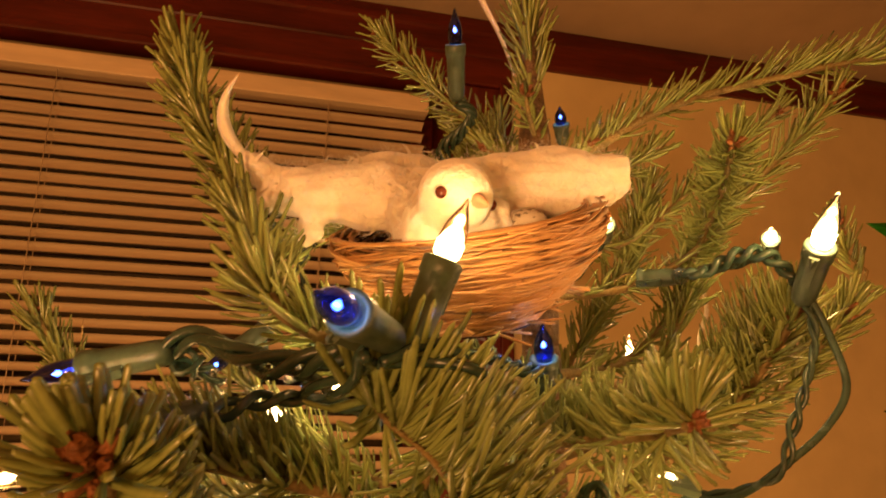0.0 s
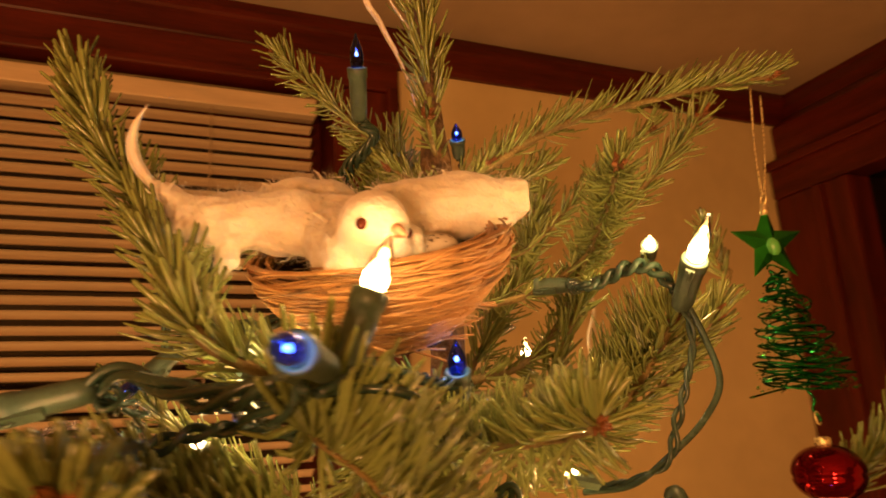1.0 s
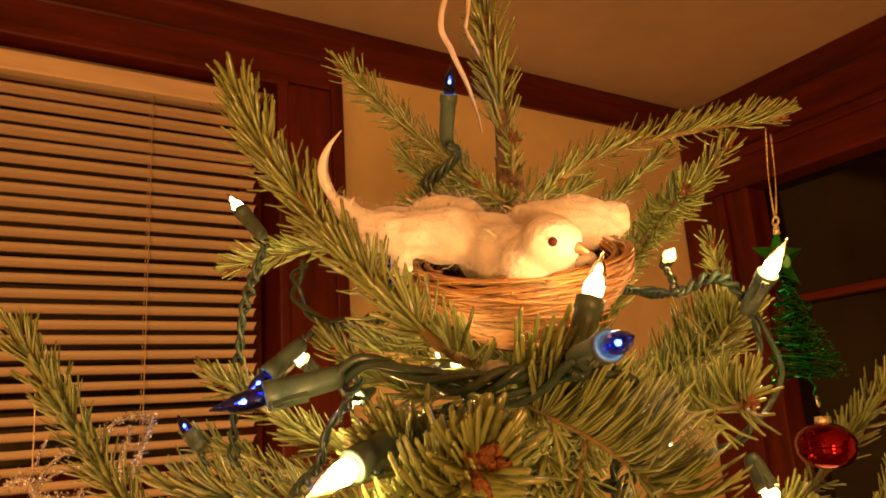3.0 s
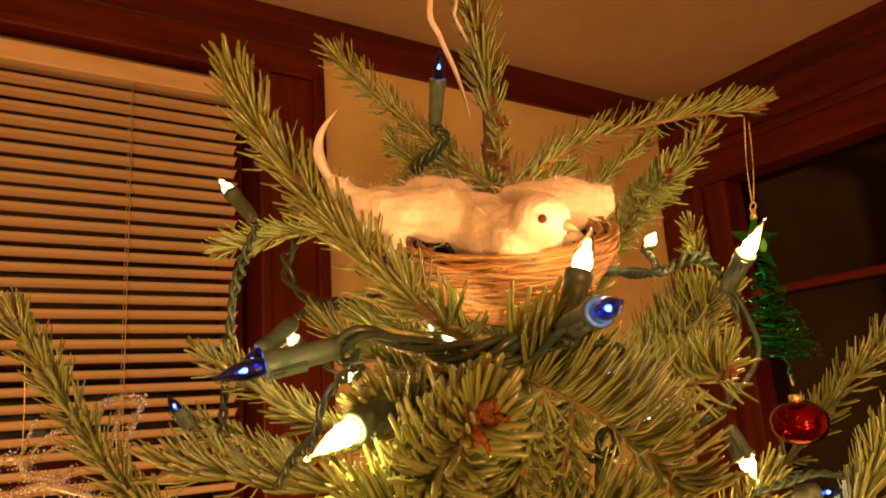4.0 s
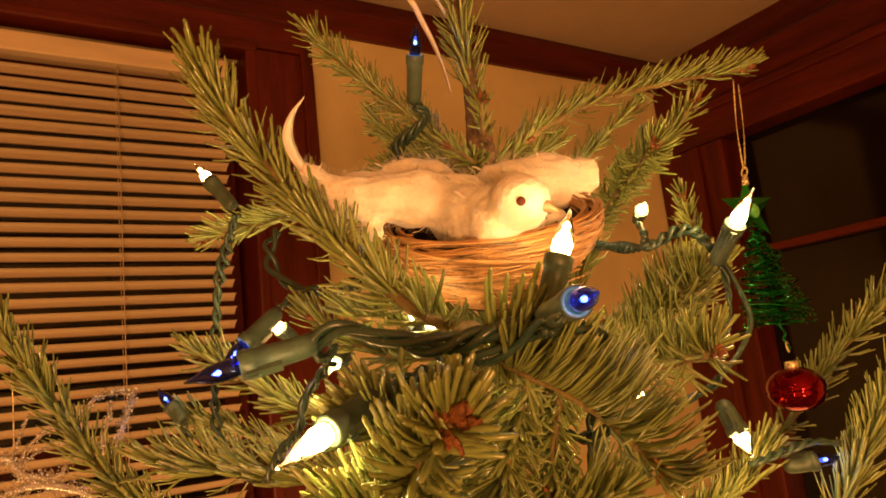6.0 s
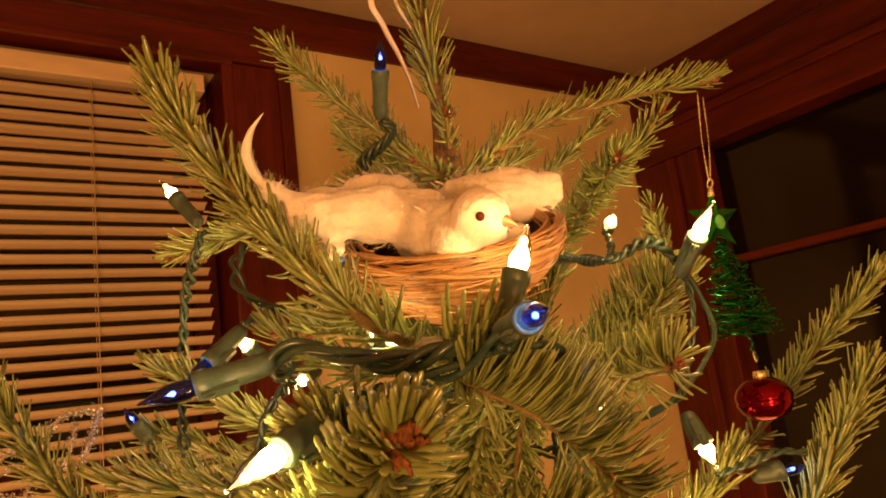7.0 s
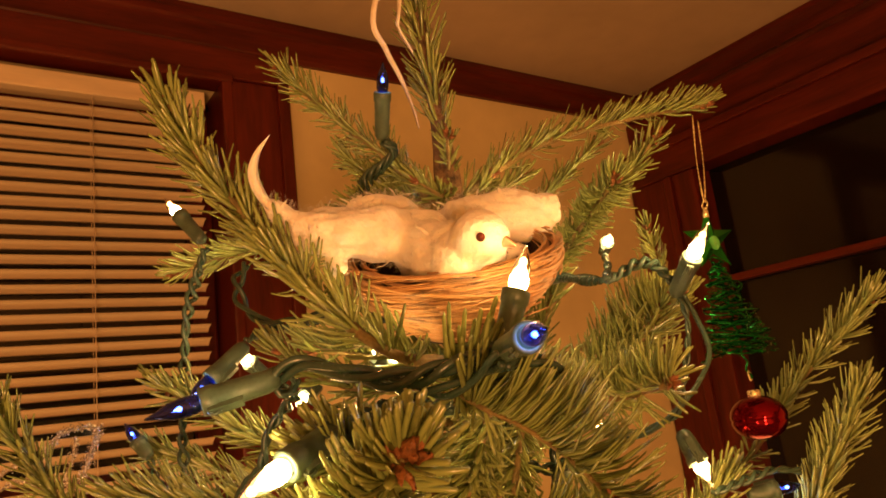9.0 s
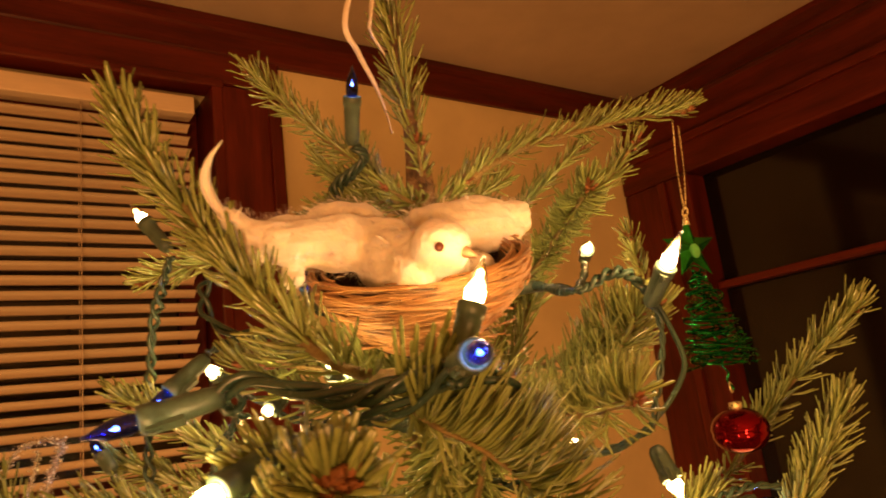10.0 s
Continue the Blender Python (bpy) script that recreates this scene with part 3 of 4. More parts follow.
# unseen lower whorls, added to block low lamp light from the twigs above; two kinds of bough copied round the trunk
def bough_meshes(seed):
    """A flat bough half a metre long along x with side twigs and needles, as two meshes."""
    rnd = random.Random(seed)
    main = smooth_path([(0, 0, 0), (0.17, 0.006, 0.012), (0.34, -0.006, 0.005), (0.5, 0.0, 0.02)], 0.02)
    lines = [(main, 0.0040)]
    for k in range(9):
        f = 0.16 + 0.085 * k
        p = main[int(f * (len(main) - 1))]
        sgn = 1 if k % 2 else -1
        ln = 0.20 * (1.08 - f) * rnd.uniform(0.85, 1.15)
        tip = p + Vector((0.75, 0.66 * sgn, rnd.uniform(-0.05, 0.20))) * ln
        lines.append((smooth_path([p, p.lerp(tip, 0.5) + Vector((0, 0.008 * sgn, 0.004)), tip], 0.02), 0.0018))
    sv, sf, nv, nf = [], [], [], []
    for line, thick in lines:
        tube_data(line, lambda f, q=thick: q * (1.1 - 0.7 * f), 6, sv, sf)
        fr = frames_along(line)
        total = sum((line[i + 1] - line[i]).length for i in range(len(line) - 1))
        for j in range(int(total * 700)):
            x = rnd.random() ** 0.8 * (len(fr) - 1.001)
            p, t, s, u = fr[int(x)]
            p = p.lerp(fr[int(x) + 1][0], x - int(x))
            a = rnd.uniform(-0.35, math.pi + 0.35)
            r = s * math.cos(a) + Vector((0, 0, 1)) * abs(math.sin(a))
            way = (t * 0.6 + r * 0.8).normalized()
            side = way.cross(r)
            needle_data(p, way, Vector((0, 0, 0.12)) + t * 0.12, 0.021 * rnd.uniform(0.75, 1.1), 0.0010, side.normalized() if side.length > 1e-4 else s, nv, nf)
    out = []
    for name, v, f, m in (("branch", sv, sf, BARK), ("needles", nv, nf, NEEDLE)):
        me = bpy.data.meshes.new(name)
        me.from_pydata([tuple(q) for q in v], [], f)
        me.materials.append(m)
        me.polygons.foreach_set("use_smooth", [True] * len(me.polygons))
        out.append(me)
    return out


BOUGHS = [bough_meshes(61), bough_meshes(62)]
rng = random.Random(17)
for level in range(8):
    z = 0.45 + 0.145 * level
    for k in range(7):
        reach = min(0.62, (1.80 - z) * 0.68) * rng.uniform(0.85, 1.05)
        m = pose(0.202, 0.280, z + rng.uniform(-0.03, 0.03), 0, 6 - 8 * rng.random(), 51.4 * k + 23 * level + rng.uniform(-8, 8)) @ Matrix.Diagonal((reach / 0.5, reach / 0.5, reach / 0.5, 1))
        stem, leaf = rng.choice(BOUGHS)
        br = new("branch", stem)
        br.matrix_world = m
        child(br, tree)
        nd = new("needles", leaf)
        nd.parent = br
        tagged(nd, kind="stuff")

# ---- strings of lights ----
def mini_light(base, tip, lit, blue=False, rim=0.62, fat=1.0, watts=0.075):
    """A small lamp: socket from base, bulb to tip."""
    b, t = Vector(base), Vector(tip)
    ax = (t - b).normalized()
    ln = (t - b).length
    sl = ln * rim
    col = "blue" if blue else "clear"
    ob = thing("string_light", b, ("lit " if lit else "unlit ") + col + " mini bulb in a dark green socket", "string light", "string lights on the tree")
    r = 0.0037 * fat
    v, f = [], []
    lathe_data([(0, r * 0.55), (0.0015, r * 0.85), (0.004, r * 0.95), (sl * 0.55, r * 1.0), (sl * 0.80, r * 1.04), (sl * 0.81, r * 1.14), (sl * 0.985, r * 1.17), (sl, r * 1.08), (sl, r * 0.8), (sl - 0.002, r * 0.75)], b, ax, 20, v, f)
    so = mesh_ob("socket", v, f, SOCKET)
    child(so, ob)
    s = ax.orthogonal().normalized()
    q = ax.cross(s)
    v, f = [], []
    m = b + ax * (sl * 0.72) + s * r
    for z in (-0.005, 0.005):
        for y in (-0.0013, 0.0013):
            for x in (-0.0008, 0.0016):
                v.append(m + ax * z + q * y + s * x)
    f += [(0, 1, 3, 2), (4, 6, 7, 5), (0, 4, 5, 1), (2, 3, 7, 6), (0, 2, 6, 4), (1, 5, 7, 3)]
    cl = mesh_ob("clip", v, f, SOCKET, smooth=False)
    cl.parent = so
    v, f = [], []
    hc = b + ax * (sl * 0.86) + s * (r * 1.30)
    tube_data([hc + ax * (0.0017 * fat * math.cos(a)) + s * (0.0013 * fat * math.sin(a)) for a in [math.pi * k / 8 for k in range(-2, 13)]], 0.00045 * fat, 6, v, f)
    hk = mesh_ob("hook", v, f, SOCKET)
    hk.parent = so
    bl = ln - sl
    rb = r * 0.80
    prof = [(-0.001, rb * 0.75), (0, rb * 0.8), (bl * 0.12, rb * 0.98), (bl * 0.35, rb), (bl * 0.55, rb * 0.86), (bl * 0.72, rb * 0.55), (bl * 0.84, rb * 0.30), (bl * 0.95, rb * 0.17), (bl, rb * 0.04)]
    v, f = [], []
    shell = prof + [(h * 0.985 - 0.0002, max(0.00004, q - 0.00035)) for h, q in reversed(prof)]
    lathe_data(shell, b + ax * sl, ax, 20, v, f)
    bulb = mesh_ob("bulb", v, f, BLUE if blue else CLEAR, label="blue glass bulb" if blue else "clear glass bulb")
    bulb.visible_shadow = False
    child(bulb, ob)
    if lit:
        v, f = [], []
        if blue:
            spot = [(bl * 0.30, 0.0001), (bl * 0.32, 0.00026), (bl * 0.38, 0.00034), (bl * 0.43, 0.0002), (bl * 0.45, 0.0001)]
        else:
            spot = [(h * 0.64, rr * 0.93) for h, rr in prof[1:-2]] + [(bl * 0.62, rb * 0.10)]
        lathe_data(spot, b + ax * (sl + 0.0004), ax, 12, v, f)
        fl = mesh_ob("filament", v, f, BLUE_FIL if blue else FILAMENT, label="glowing filament")
        fl.visible_shadow = False
        fl.parent = bulb
        point_lamp("bulb_light", b + ax * (sl + bl * (0.38 if blue else 0.65)), watts * (0.04 if blue else 1.0), (0.2, 0.4, 1.0) if blue else BULB_LIGHT, 0.0008 if blue else 0.002)
    return ob


mini_light((0.1190, 0.1540, 1.7620), (0.1299, 0.1486, 1.7935), True, rim=0.58, watts=0.048)
mini_light((0.1150, 0.1490, 1.7630), (0.0970, 0.1095, 1.7640), True, True, rim=0.66, fat=0.95)
mini_light((0.0690, 0.1965, 1.7640), (0.0334, 0.2065, 1.7563), True, True, rim=0.60)
mini_light((0.1604, 0.2762, 1.8810), (0.1539, 0.2566, 1.9120), True, True, rim=0.62)
mini_light((0.2410, 0.1850, 1.7840), (0.2296, 0.1545, 1.8067), True, rim=0.55, watts=0.11)
mini_light((0.3180, 0.2900, 1.8300), (0.3000, 0.2660, 1.8345), True, rim=0.60)
mini_light((0.0905, 0.3440, 1.8450), (0.0781, 0.3668, 1.8741), True, rim=0.60, watts=0.012)
mini_light((0.0800, 0.1745, 1.7495), (0.0417, 0.1591, 1.7343), True, rim=0.60, watts=0.032)
mini_light((0.0921, 0.2927, 1.7857), (0.0668, 0.2930, 1.7641), True, True, rim=0.62)
mini_light((0.1210, 0.3500, 1.7760), (0.1020, 0.3410, 1.7890), True, rim=0.55)
mini_light((0.0728, 0.3956, 1.7424), (0.0631, 0.4074, 1.7614), True, True, rim=0.5)
mini_light((0.1050, 0.2330, 1.7400), (0.0900, 0.2200, 1.7540), True, rim=0.62, fat=0.6, watts=0.028)
mini_light((0.1252, 0.2208, 1.7626), (0.1090, 0.1992, 1.7713), True, rim=0.62, fat=0.65, watts=0.008)
mini_light((0.1164, 0.2154, 1.7636), (0.0988, 0.1922, 1.7732), True, rim=0.66, fat=0.6, watts=0.005)
mini_light((0.2148, 0.2036, 1.7319), (0.2039, 0.2062, 1.7347), True, rim=0.6, fat=0.6, watts=0.020)
mini_light((0.1290, 0.3050, 1.7690), (0.1150, 0.2990, 1.7580), True, rim=0.6, fat=0.8, watts=0.03)
mini_light((0.2278, 0.1844, 1.7292), (0.2274, 0.1744, 1.7084), True, rim=0.58, watts=0.20)
mini_light((0.2918, 0.2054, 1.6935), (0.3127, 0.1908, 1.6955), True, True, rim=0.55)
mini_light((0.1600, 0.3350, 1.8120), (0.1480, 0.3180, 1.8320), True, True, rim=0.5)
mini_light((0.1720, 0.2120, 1.7560), (0.1660, 0.1990, 1.7760), True, True, rim=0.55)
mini_light((0.2250, 0.2750, 1.8260), (0.2130, 0.2500, 1.8290), True, rim=0.55, watts=0.03)
mini_light((0.2900, 0.3790, 1.7780), (0.2880, 0.3740, 1.8010), True, rim=0.5, watts=0.012)
mini_light((0.2300, 0.3260, 1.8900), (0.2235, 0.3140, 1.9050), True, True, rim=0.55)
mini_light((0.1841, 0.2129, 1.7080), (0.1859, 0.2065, 1.7308), False, rim=0.6)
mini_light((0.2503, 0.2599, 1.8081), (0.2295, 0.2776, 1.8089), False, rim=0.62)

def wire(points, strands=2, radius=0.0010, pitch=0.014, spread=1.05, seed=0, label="twisted dark green light wire"):
    """A twisted bundle of wires along a path."""
    path = smooth_path(points, 0.0012)
    fr = frames_along(path)
    ob = thing("light_wire", path[0], label, "wire", "wires of the light strings")
    length = 0
    centre = []
    rnd = random.Random(seed)
    ph = rnd.uniform(0, 6)
    for i, (p, t, s, u) in enumerate(fr):
        if i:
            length += (p - fr[i - 1][0]).length
        centre.append((p, s, u, length))
    for k in range(strands):
        line = []
        for p, s, u, l in centre:
            a = 2 * math.pi * (l / pitch + k / strands) + ph + 0.7 * math.sin(l * 90 + seed)
            d = radius * spread * (1 + 0.35 * math.sin(l * 140 + seed * 2)) if strands > 1 else 0
            line.append(p + s * (d * math.cos(a)) + u * (d * math.sin(a)))
        v, f = [], []
        tube_data(line, radius, 8, v, f)
        child(mesh_ob("strand", v, f, WIRE), ob)
    return ob


wire([(0.0660, 0.1990, 1.7630), (0.0717, 0.1943, 1.7667), (0.0766, 0.1901, 1.7667), (0.0844, 0.1809, 1.7624), (0.0951, 0.1698, 1.7589), (0.1048, 0.1601, 1.7608), (0.1163, 0.1527, 1.7637)], 3, 0.0014, 0.036, 1.25, 1)
wire([(0.1085, 0.1411, 1.7605), (0.1094, 0.1541, 1.7569), (0.1039, 0.1651, 1.7540), (0.0991, 0.1806, 1.7567), (0.0957, 0.1940, 1.7616)], 2, 0.0012, 0.030, 1.3, 14)
wire([(0.1118, 0.1452, 1.7581), (0.1236, 0.1475, 1.7607), (0.1314, 0.1472, 1.7570), (0.1321, 0.1540, 1.7534), (0.1251, 0.1606, 1.7542), (0.1194, 0.1723, 1.7513)], 2, 0.0012, 0.030, 1.4, 15)
wire([(0.0760, 0.1987, 1.7632), (0.0732, 0.1981, 1.7595), (0.0698, 0.1986, 1.7590), (0.0687, 0.1988, 1.7620), (0.0713, 0.1984, 1.7646), (0.0743, 0.1984, 1.7625), (0.0734, 0.2037, 1.7579)], 1, 0.0009, 0.02, 1.0, 16)
wire([(0.1162, 0.1516, 1.7628), (0.1351, 0.1866, 1.7652), (0.1477, 0.1935, 1.7654), (0.1621, 0.2026, 1.7632), (0.1736, 0.2078, 1.7632), (0.172, 0.212, 1.756)], 3, 0.0010, 0.014, 1.05, 2)
wire([(0.2520, 0.2646, 1.8092), (0.2131, 0.2002, 1.7935), (0.2189, 0.1946, 1.7945), (0.2244, 0.1898, 1.7980), (0.2322, 0.1862, 1.7977), (0.2404, 0.1842, 1.7893)], 2, 0.0012, 0.011, 1.1, 3)
wire([(0.2408, 0.1839, 1.7881), (0.2405, 0.1809, 1.7734), (0.2340, 0.1791, 1.7594), (0.2290, 0.1807, 1.7464), (0.2264, 0.1824, 1.7370), (0.2220, 0.1961, 1.7310), (0.2157, 0.2111, 1.7285)], 2, 0.0008, 0.016, 1.1, 4)
wire([(0.2412, 0.1830, 1.7875), (0.2440, 0.1790, 1.7734), (0.2450, 0.1765, 1.7594), (0.2385, 0.1785, 1.7484), (0.2280, 0.1824, 1.7390), (0.2215, 0.1950, 1.7300), (0.2140, 0.2111, 1.7275)], 1, 0.0011, 0.05, 1.0, 17, "single dark green light wire")
wire([(0.0906, 0.3404, 1.8402), (0.0893, 0.3551, 1.8275), (0.0877, 0.3700, 1.8096), (0.0879, 0.3783, 1.7901), (0.0881, 0.3857, 1.7672), (0.0885, 0.3917, 1.7441), (0.0917, 0.3957, 1.7265)], 2, 0.0012, 0.017, 1.5, 5)
wire([(0.1077, 0.3317, 1.8305), (0.1013, 0.3282, 1.8193), (0.1025, 0.3229, 1.8071), (0.1077, 0.3117, 1.7985), (0.1189, 0.3019, 1.7952), (0.1306, 0.2959, 1.7977)], 2, 0.0012, 0.03, 1.5, 6)
wire([(0.0921, 0.2925, 1.7873), (0.1038, 0.2924, 1.7925), (0.1194, 0.2909, 1.7934), (0.1328, 0.2834, 1.7968)], 2, 0.0010, 0.018, 1.1, 7)
wire([(0.1613, 0.2760, 1.8807), (0.1677, 0.2778, 1.8765), (0.1649, 0.2847, 1.8712), (0.1600, 0.2938, 1.8662), (0.1597, 0.3000, 1.8577), (0.1671, 0.3021, 1.8501)], 4, 0.0012, 0.018, 1.7, 8)
wire([(0.0676, 0.1982, 1.7624), (0.0782, 0.2092, 1.7591), (0.0787, 0.2203, 1.7547), (0.0756, 0.2273, 1.7481), (0.0746, 0.2332, 1.7374), (0.0736, 0.2494, 1.7301), (0.0744, 0.2697, 1.7197)], 2, 0.0010, 0.016, 1.1, 9)
wire([(0.0802, 0.1751, 1.7482), (0.0895, 0.1752, 1.7517), (0.1032, 0.1782, 1.7523), (0.1245, 0.1876, 1.7489)], 2, 0.0011, 0.014, 1.1, 10)
wire([(0.1512, 0.2176, 1.7345), (0.1635, 0.2136, 1.7294), (0.1754, 0.2092, 1.7223), (0.1831, 0.2018, 1.7247), (0.1832, 0.2022, 1.7319), (0.1805, 0.2075, 1.7281), (0.1841, 0.2129, 1.7080)], 2, 0.0011, 0.014, 1.1, 11)
wire([(0.2601, 0.1998, 1.6999), (0.2765, 0.1941, 1.7029), (0.2913, 0.1898, 1.7050), (0.3051, 0.1854, 1.7025)], 2, 0.0010, 0.014, 1.1, 12)
wire([(0.0728, 0.3956, 1.7410), (0.0770, 0.3892, 1.7279), (0.0889, 0.3805, 1.7187)], 2, 0.0009, 0.014, 1.1, 13)

# leads of the far lamps back into the tree
for lead in ([(0.290, 0.379, 1.778), (0.265, 0.345, 1.755), (0.205, 0.285, 1.750)], [(0.318, 0.290, 1.830), (0.2630, 0.2388, 1.8101), (0.2175, 0.1994, 1.7945)],
             [(0.121, 0.350, 1.776), (0.150, 0.330, 1.755), (0.190, 0.285, 1.755)], [(0.230, 0.326, 1.890), (0.222, 0.305, 1.865), (0.196, 0.279, 1.855)],
             [(0.225, 0.275, 1.826), (0.214, 0.278, 1.810), (0.199, 0.277, 1.800)], [(0.160, 0.335, 1.812), (0.175, 0.310, 1.795), (0.193, 0.280, 1.790)]):
    wire(lead, 2, 0.0009, 0.014, 1.1, 20)


# ---- nest, egg and white bird ----
NEST = Vector((0.1485, 0.2114, 1.7999))
NEST_M = Matrix.Translation(NEST) @ Euler((radians(26), 0, radians(-34))).to_matrix().to_4x4()
nest = thing("bird_nest", NEST, "small round nest of woven brown straw on fir twigs", "nest")


def nest_point(a, f, rad=1.0):
    """f: 0 at the bottom .. 1 at the rim."""
    r = 0.0395 * (0.46 + 0.54 * math.sin(f * math.pi / 2)) * rad
    return Vector((r * math.cos(a), r * math.sin(a), -0.0215 + 0.0295 * f))


verts, faces = [], []
N = 48
# solid bowl behind the woven straws, in a darker brown than most of them
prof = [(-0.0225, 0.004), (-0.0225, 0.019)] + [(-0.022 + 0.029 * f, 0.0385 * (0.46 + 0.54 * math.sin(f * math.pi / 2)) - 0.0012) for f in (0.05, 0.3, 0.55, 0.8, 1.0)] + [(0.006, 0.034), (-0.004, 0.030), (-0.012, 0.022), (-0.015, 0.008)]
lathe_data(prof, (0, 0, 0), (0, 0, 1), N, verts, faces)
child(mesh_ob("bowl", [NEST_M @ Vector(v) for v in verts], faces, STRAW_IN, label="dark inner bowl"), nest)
verts, faces = [], []
rng = random.Random(11)
for i in range(900):
    a0 = rng.uniform(0, 2 * math.pi)
    f0 = rng.random()
    slope = rng.gauss(0.02, 0.13)
    arc = rng.uniform(0.9, 3.0)
    inner = rng.random() < 0.22
    rad = (0.86 + 0.05 * rng.random()) if inner else rng.uniform(0.975, 1.045)
    f0 = rng.uniform(0.55, 1.0) if inner else f0
    wob = rng.uniform(0, 6)
    line = []
    for k in range(19):
        q = k / 18
        f = min(1.06, max(0.0, f0 + slope * (q - 0.5) * arc + 0.03 * math.sin(q * 5 + wob)))
        out = rad + 0.010 * math.sin(q * 3.1 + wob) + (0.04 * abs(q - 0.5) ** 2 * (1 if i % 9 else 4))
        line.append(NEST_M @ nest_point(a0 + arc * (q - 0.5), f, out))
    tube_data(line, rng.uniform(0.00026, 0.00056), 5, verts, faces)
st = mesh_ob("straw", verts, faces, STRAW)
tagged(st, kind="stuff")
child(st, nest)
# loose straws under the nest
verts, faces = [], []
for i in range(46):
    a0 = rng.uniform(0, 2 * math.pi)
    p = NEST_M @ nest_point(a0, rng.uniform(0, 0.25), 0.95)
    d = Vector((rng.gauss(0, 1), rng.gauss(0, 0.7), rng.gauss(0, 0.12))).normalized()
    ln = rng.uniform(0.008, 0.018)
    tube_data([p - d * ln + Vector((0, 0, rng.gauss(0, 0.002))), p, p + d * ln], rng.uniform(0.0003, 0.0005), 5, verts, faces)
st = mesh_ob("loose_straw", verts, faces, STRAW)
tagged(st, kind="stuff")
child(st, nest)


def blob_data(centre, axes, verts, faces, rings=22, segs=32, rough=0.0, seed=0.0, freq=120):
    """An ellipsoid with three axis vectors and a fluffy surface."""
    base = len(verts)
    c = Vector(centre)
    A = [Vector(a) for a in axes]
    for i in range(rings + 1):
        th = math.pi * i / rings
        for k in range(segs):
            ph = 2 * math.pi * k / segs
            d = A[0] * (math.sin(th) * math.cos(ph)) + A[1] * (math.sin(th) * math.sin(ph)) + A[2] * math.cos(th)
            p = c + d
            if rough:
                n = noise.noise(p * freq + Vector((seed, 0, 0))) + 0.5 * noise.noise(p * freq * 2.7 + Vector((0, seed, 0)))
                p += d.normalized() * rough * n
            verts.append(p)
    for i in range(rings):
        for k in range(segs):
            k2 = (k + 1) % segs
            faces.append((base + i * segs + k, base + (i + 1) * segs + k, base + (i + 1) * segs + k2, base + i * segs + k2))


verts, faces = [], []
blob_data((0, 0, 0), ((0.0075, 0, 0), (0, 0.0068, 0), (0, 0, 0.0085)), verts, faces)
egg = mesh_ob("egg", verts, faces, EGG)
egg.matrix_world = Matrix.Translation((0.1574, 0.1908, 1.7993)) @ Euler((radians(70), 0.2, 0.4)).to_matrix().to_4x4()
tagged(egg, "pale speckled egg lying in the nest", "egg")
verts, faces = [], []
blob_data((0, 0, 0), ((0.0075, 0, 0), (0, 0.0068, 0), (0, 0, 0.0085)), verts, faces)
egg2 = mesh_ob("egg", verts, faces, EGG)
egg2.matrix_world = Matrix.Translation(NEST_M @ Vector((0.014, 0.010, -0.006))) @ Euler((radians(60), 0.5, 1.4)).to_matrix().to_4x4()
tagged(egg2, "pale speckled egg under the white bird ornament", "egg")


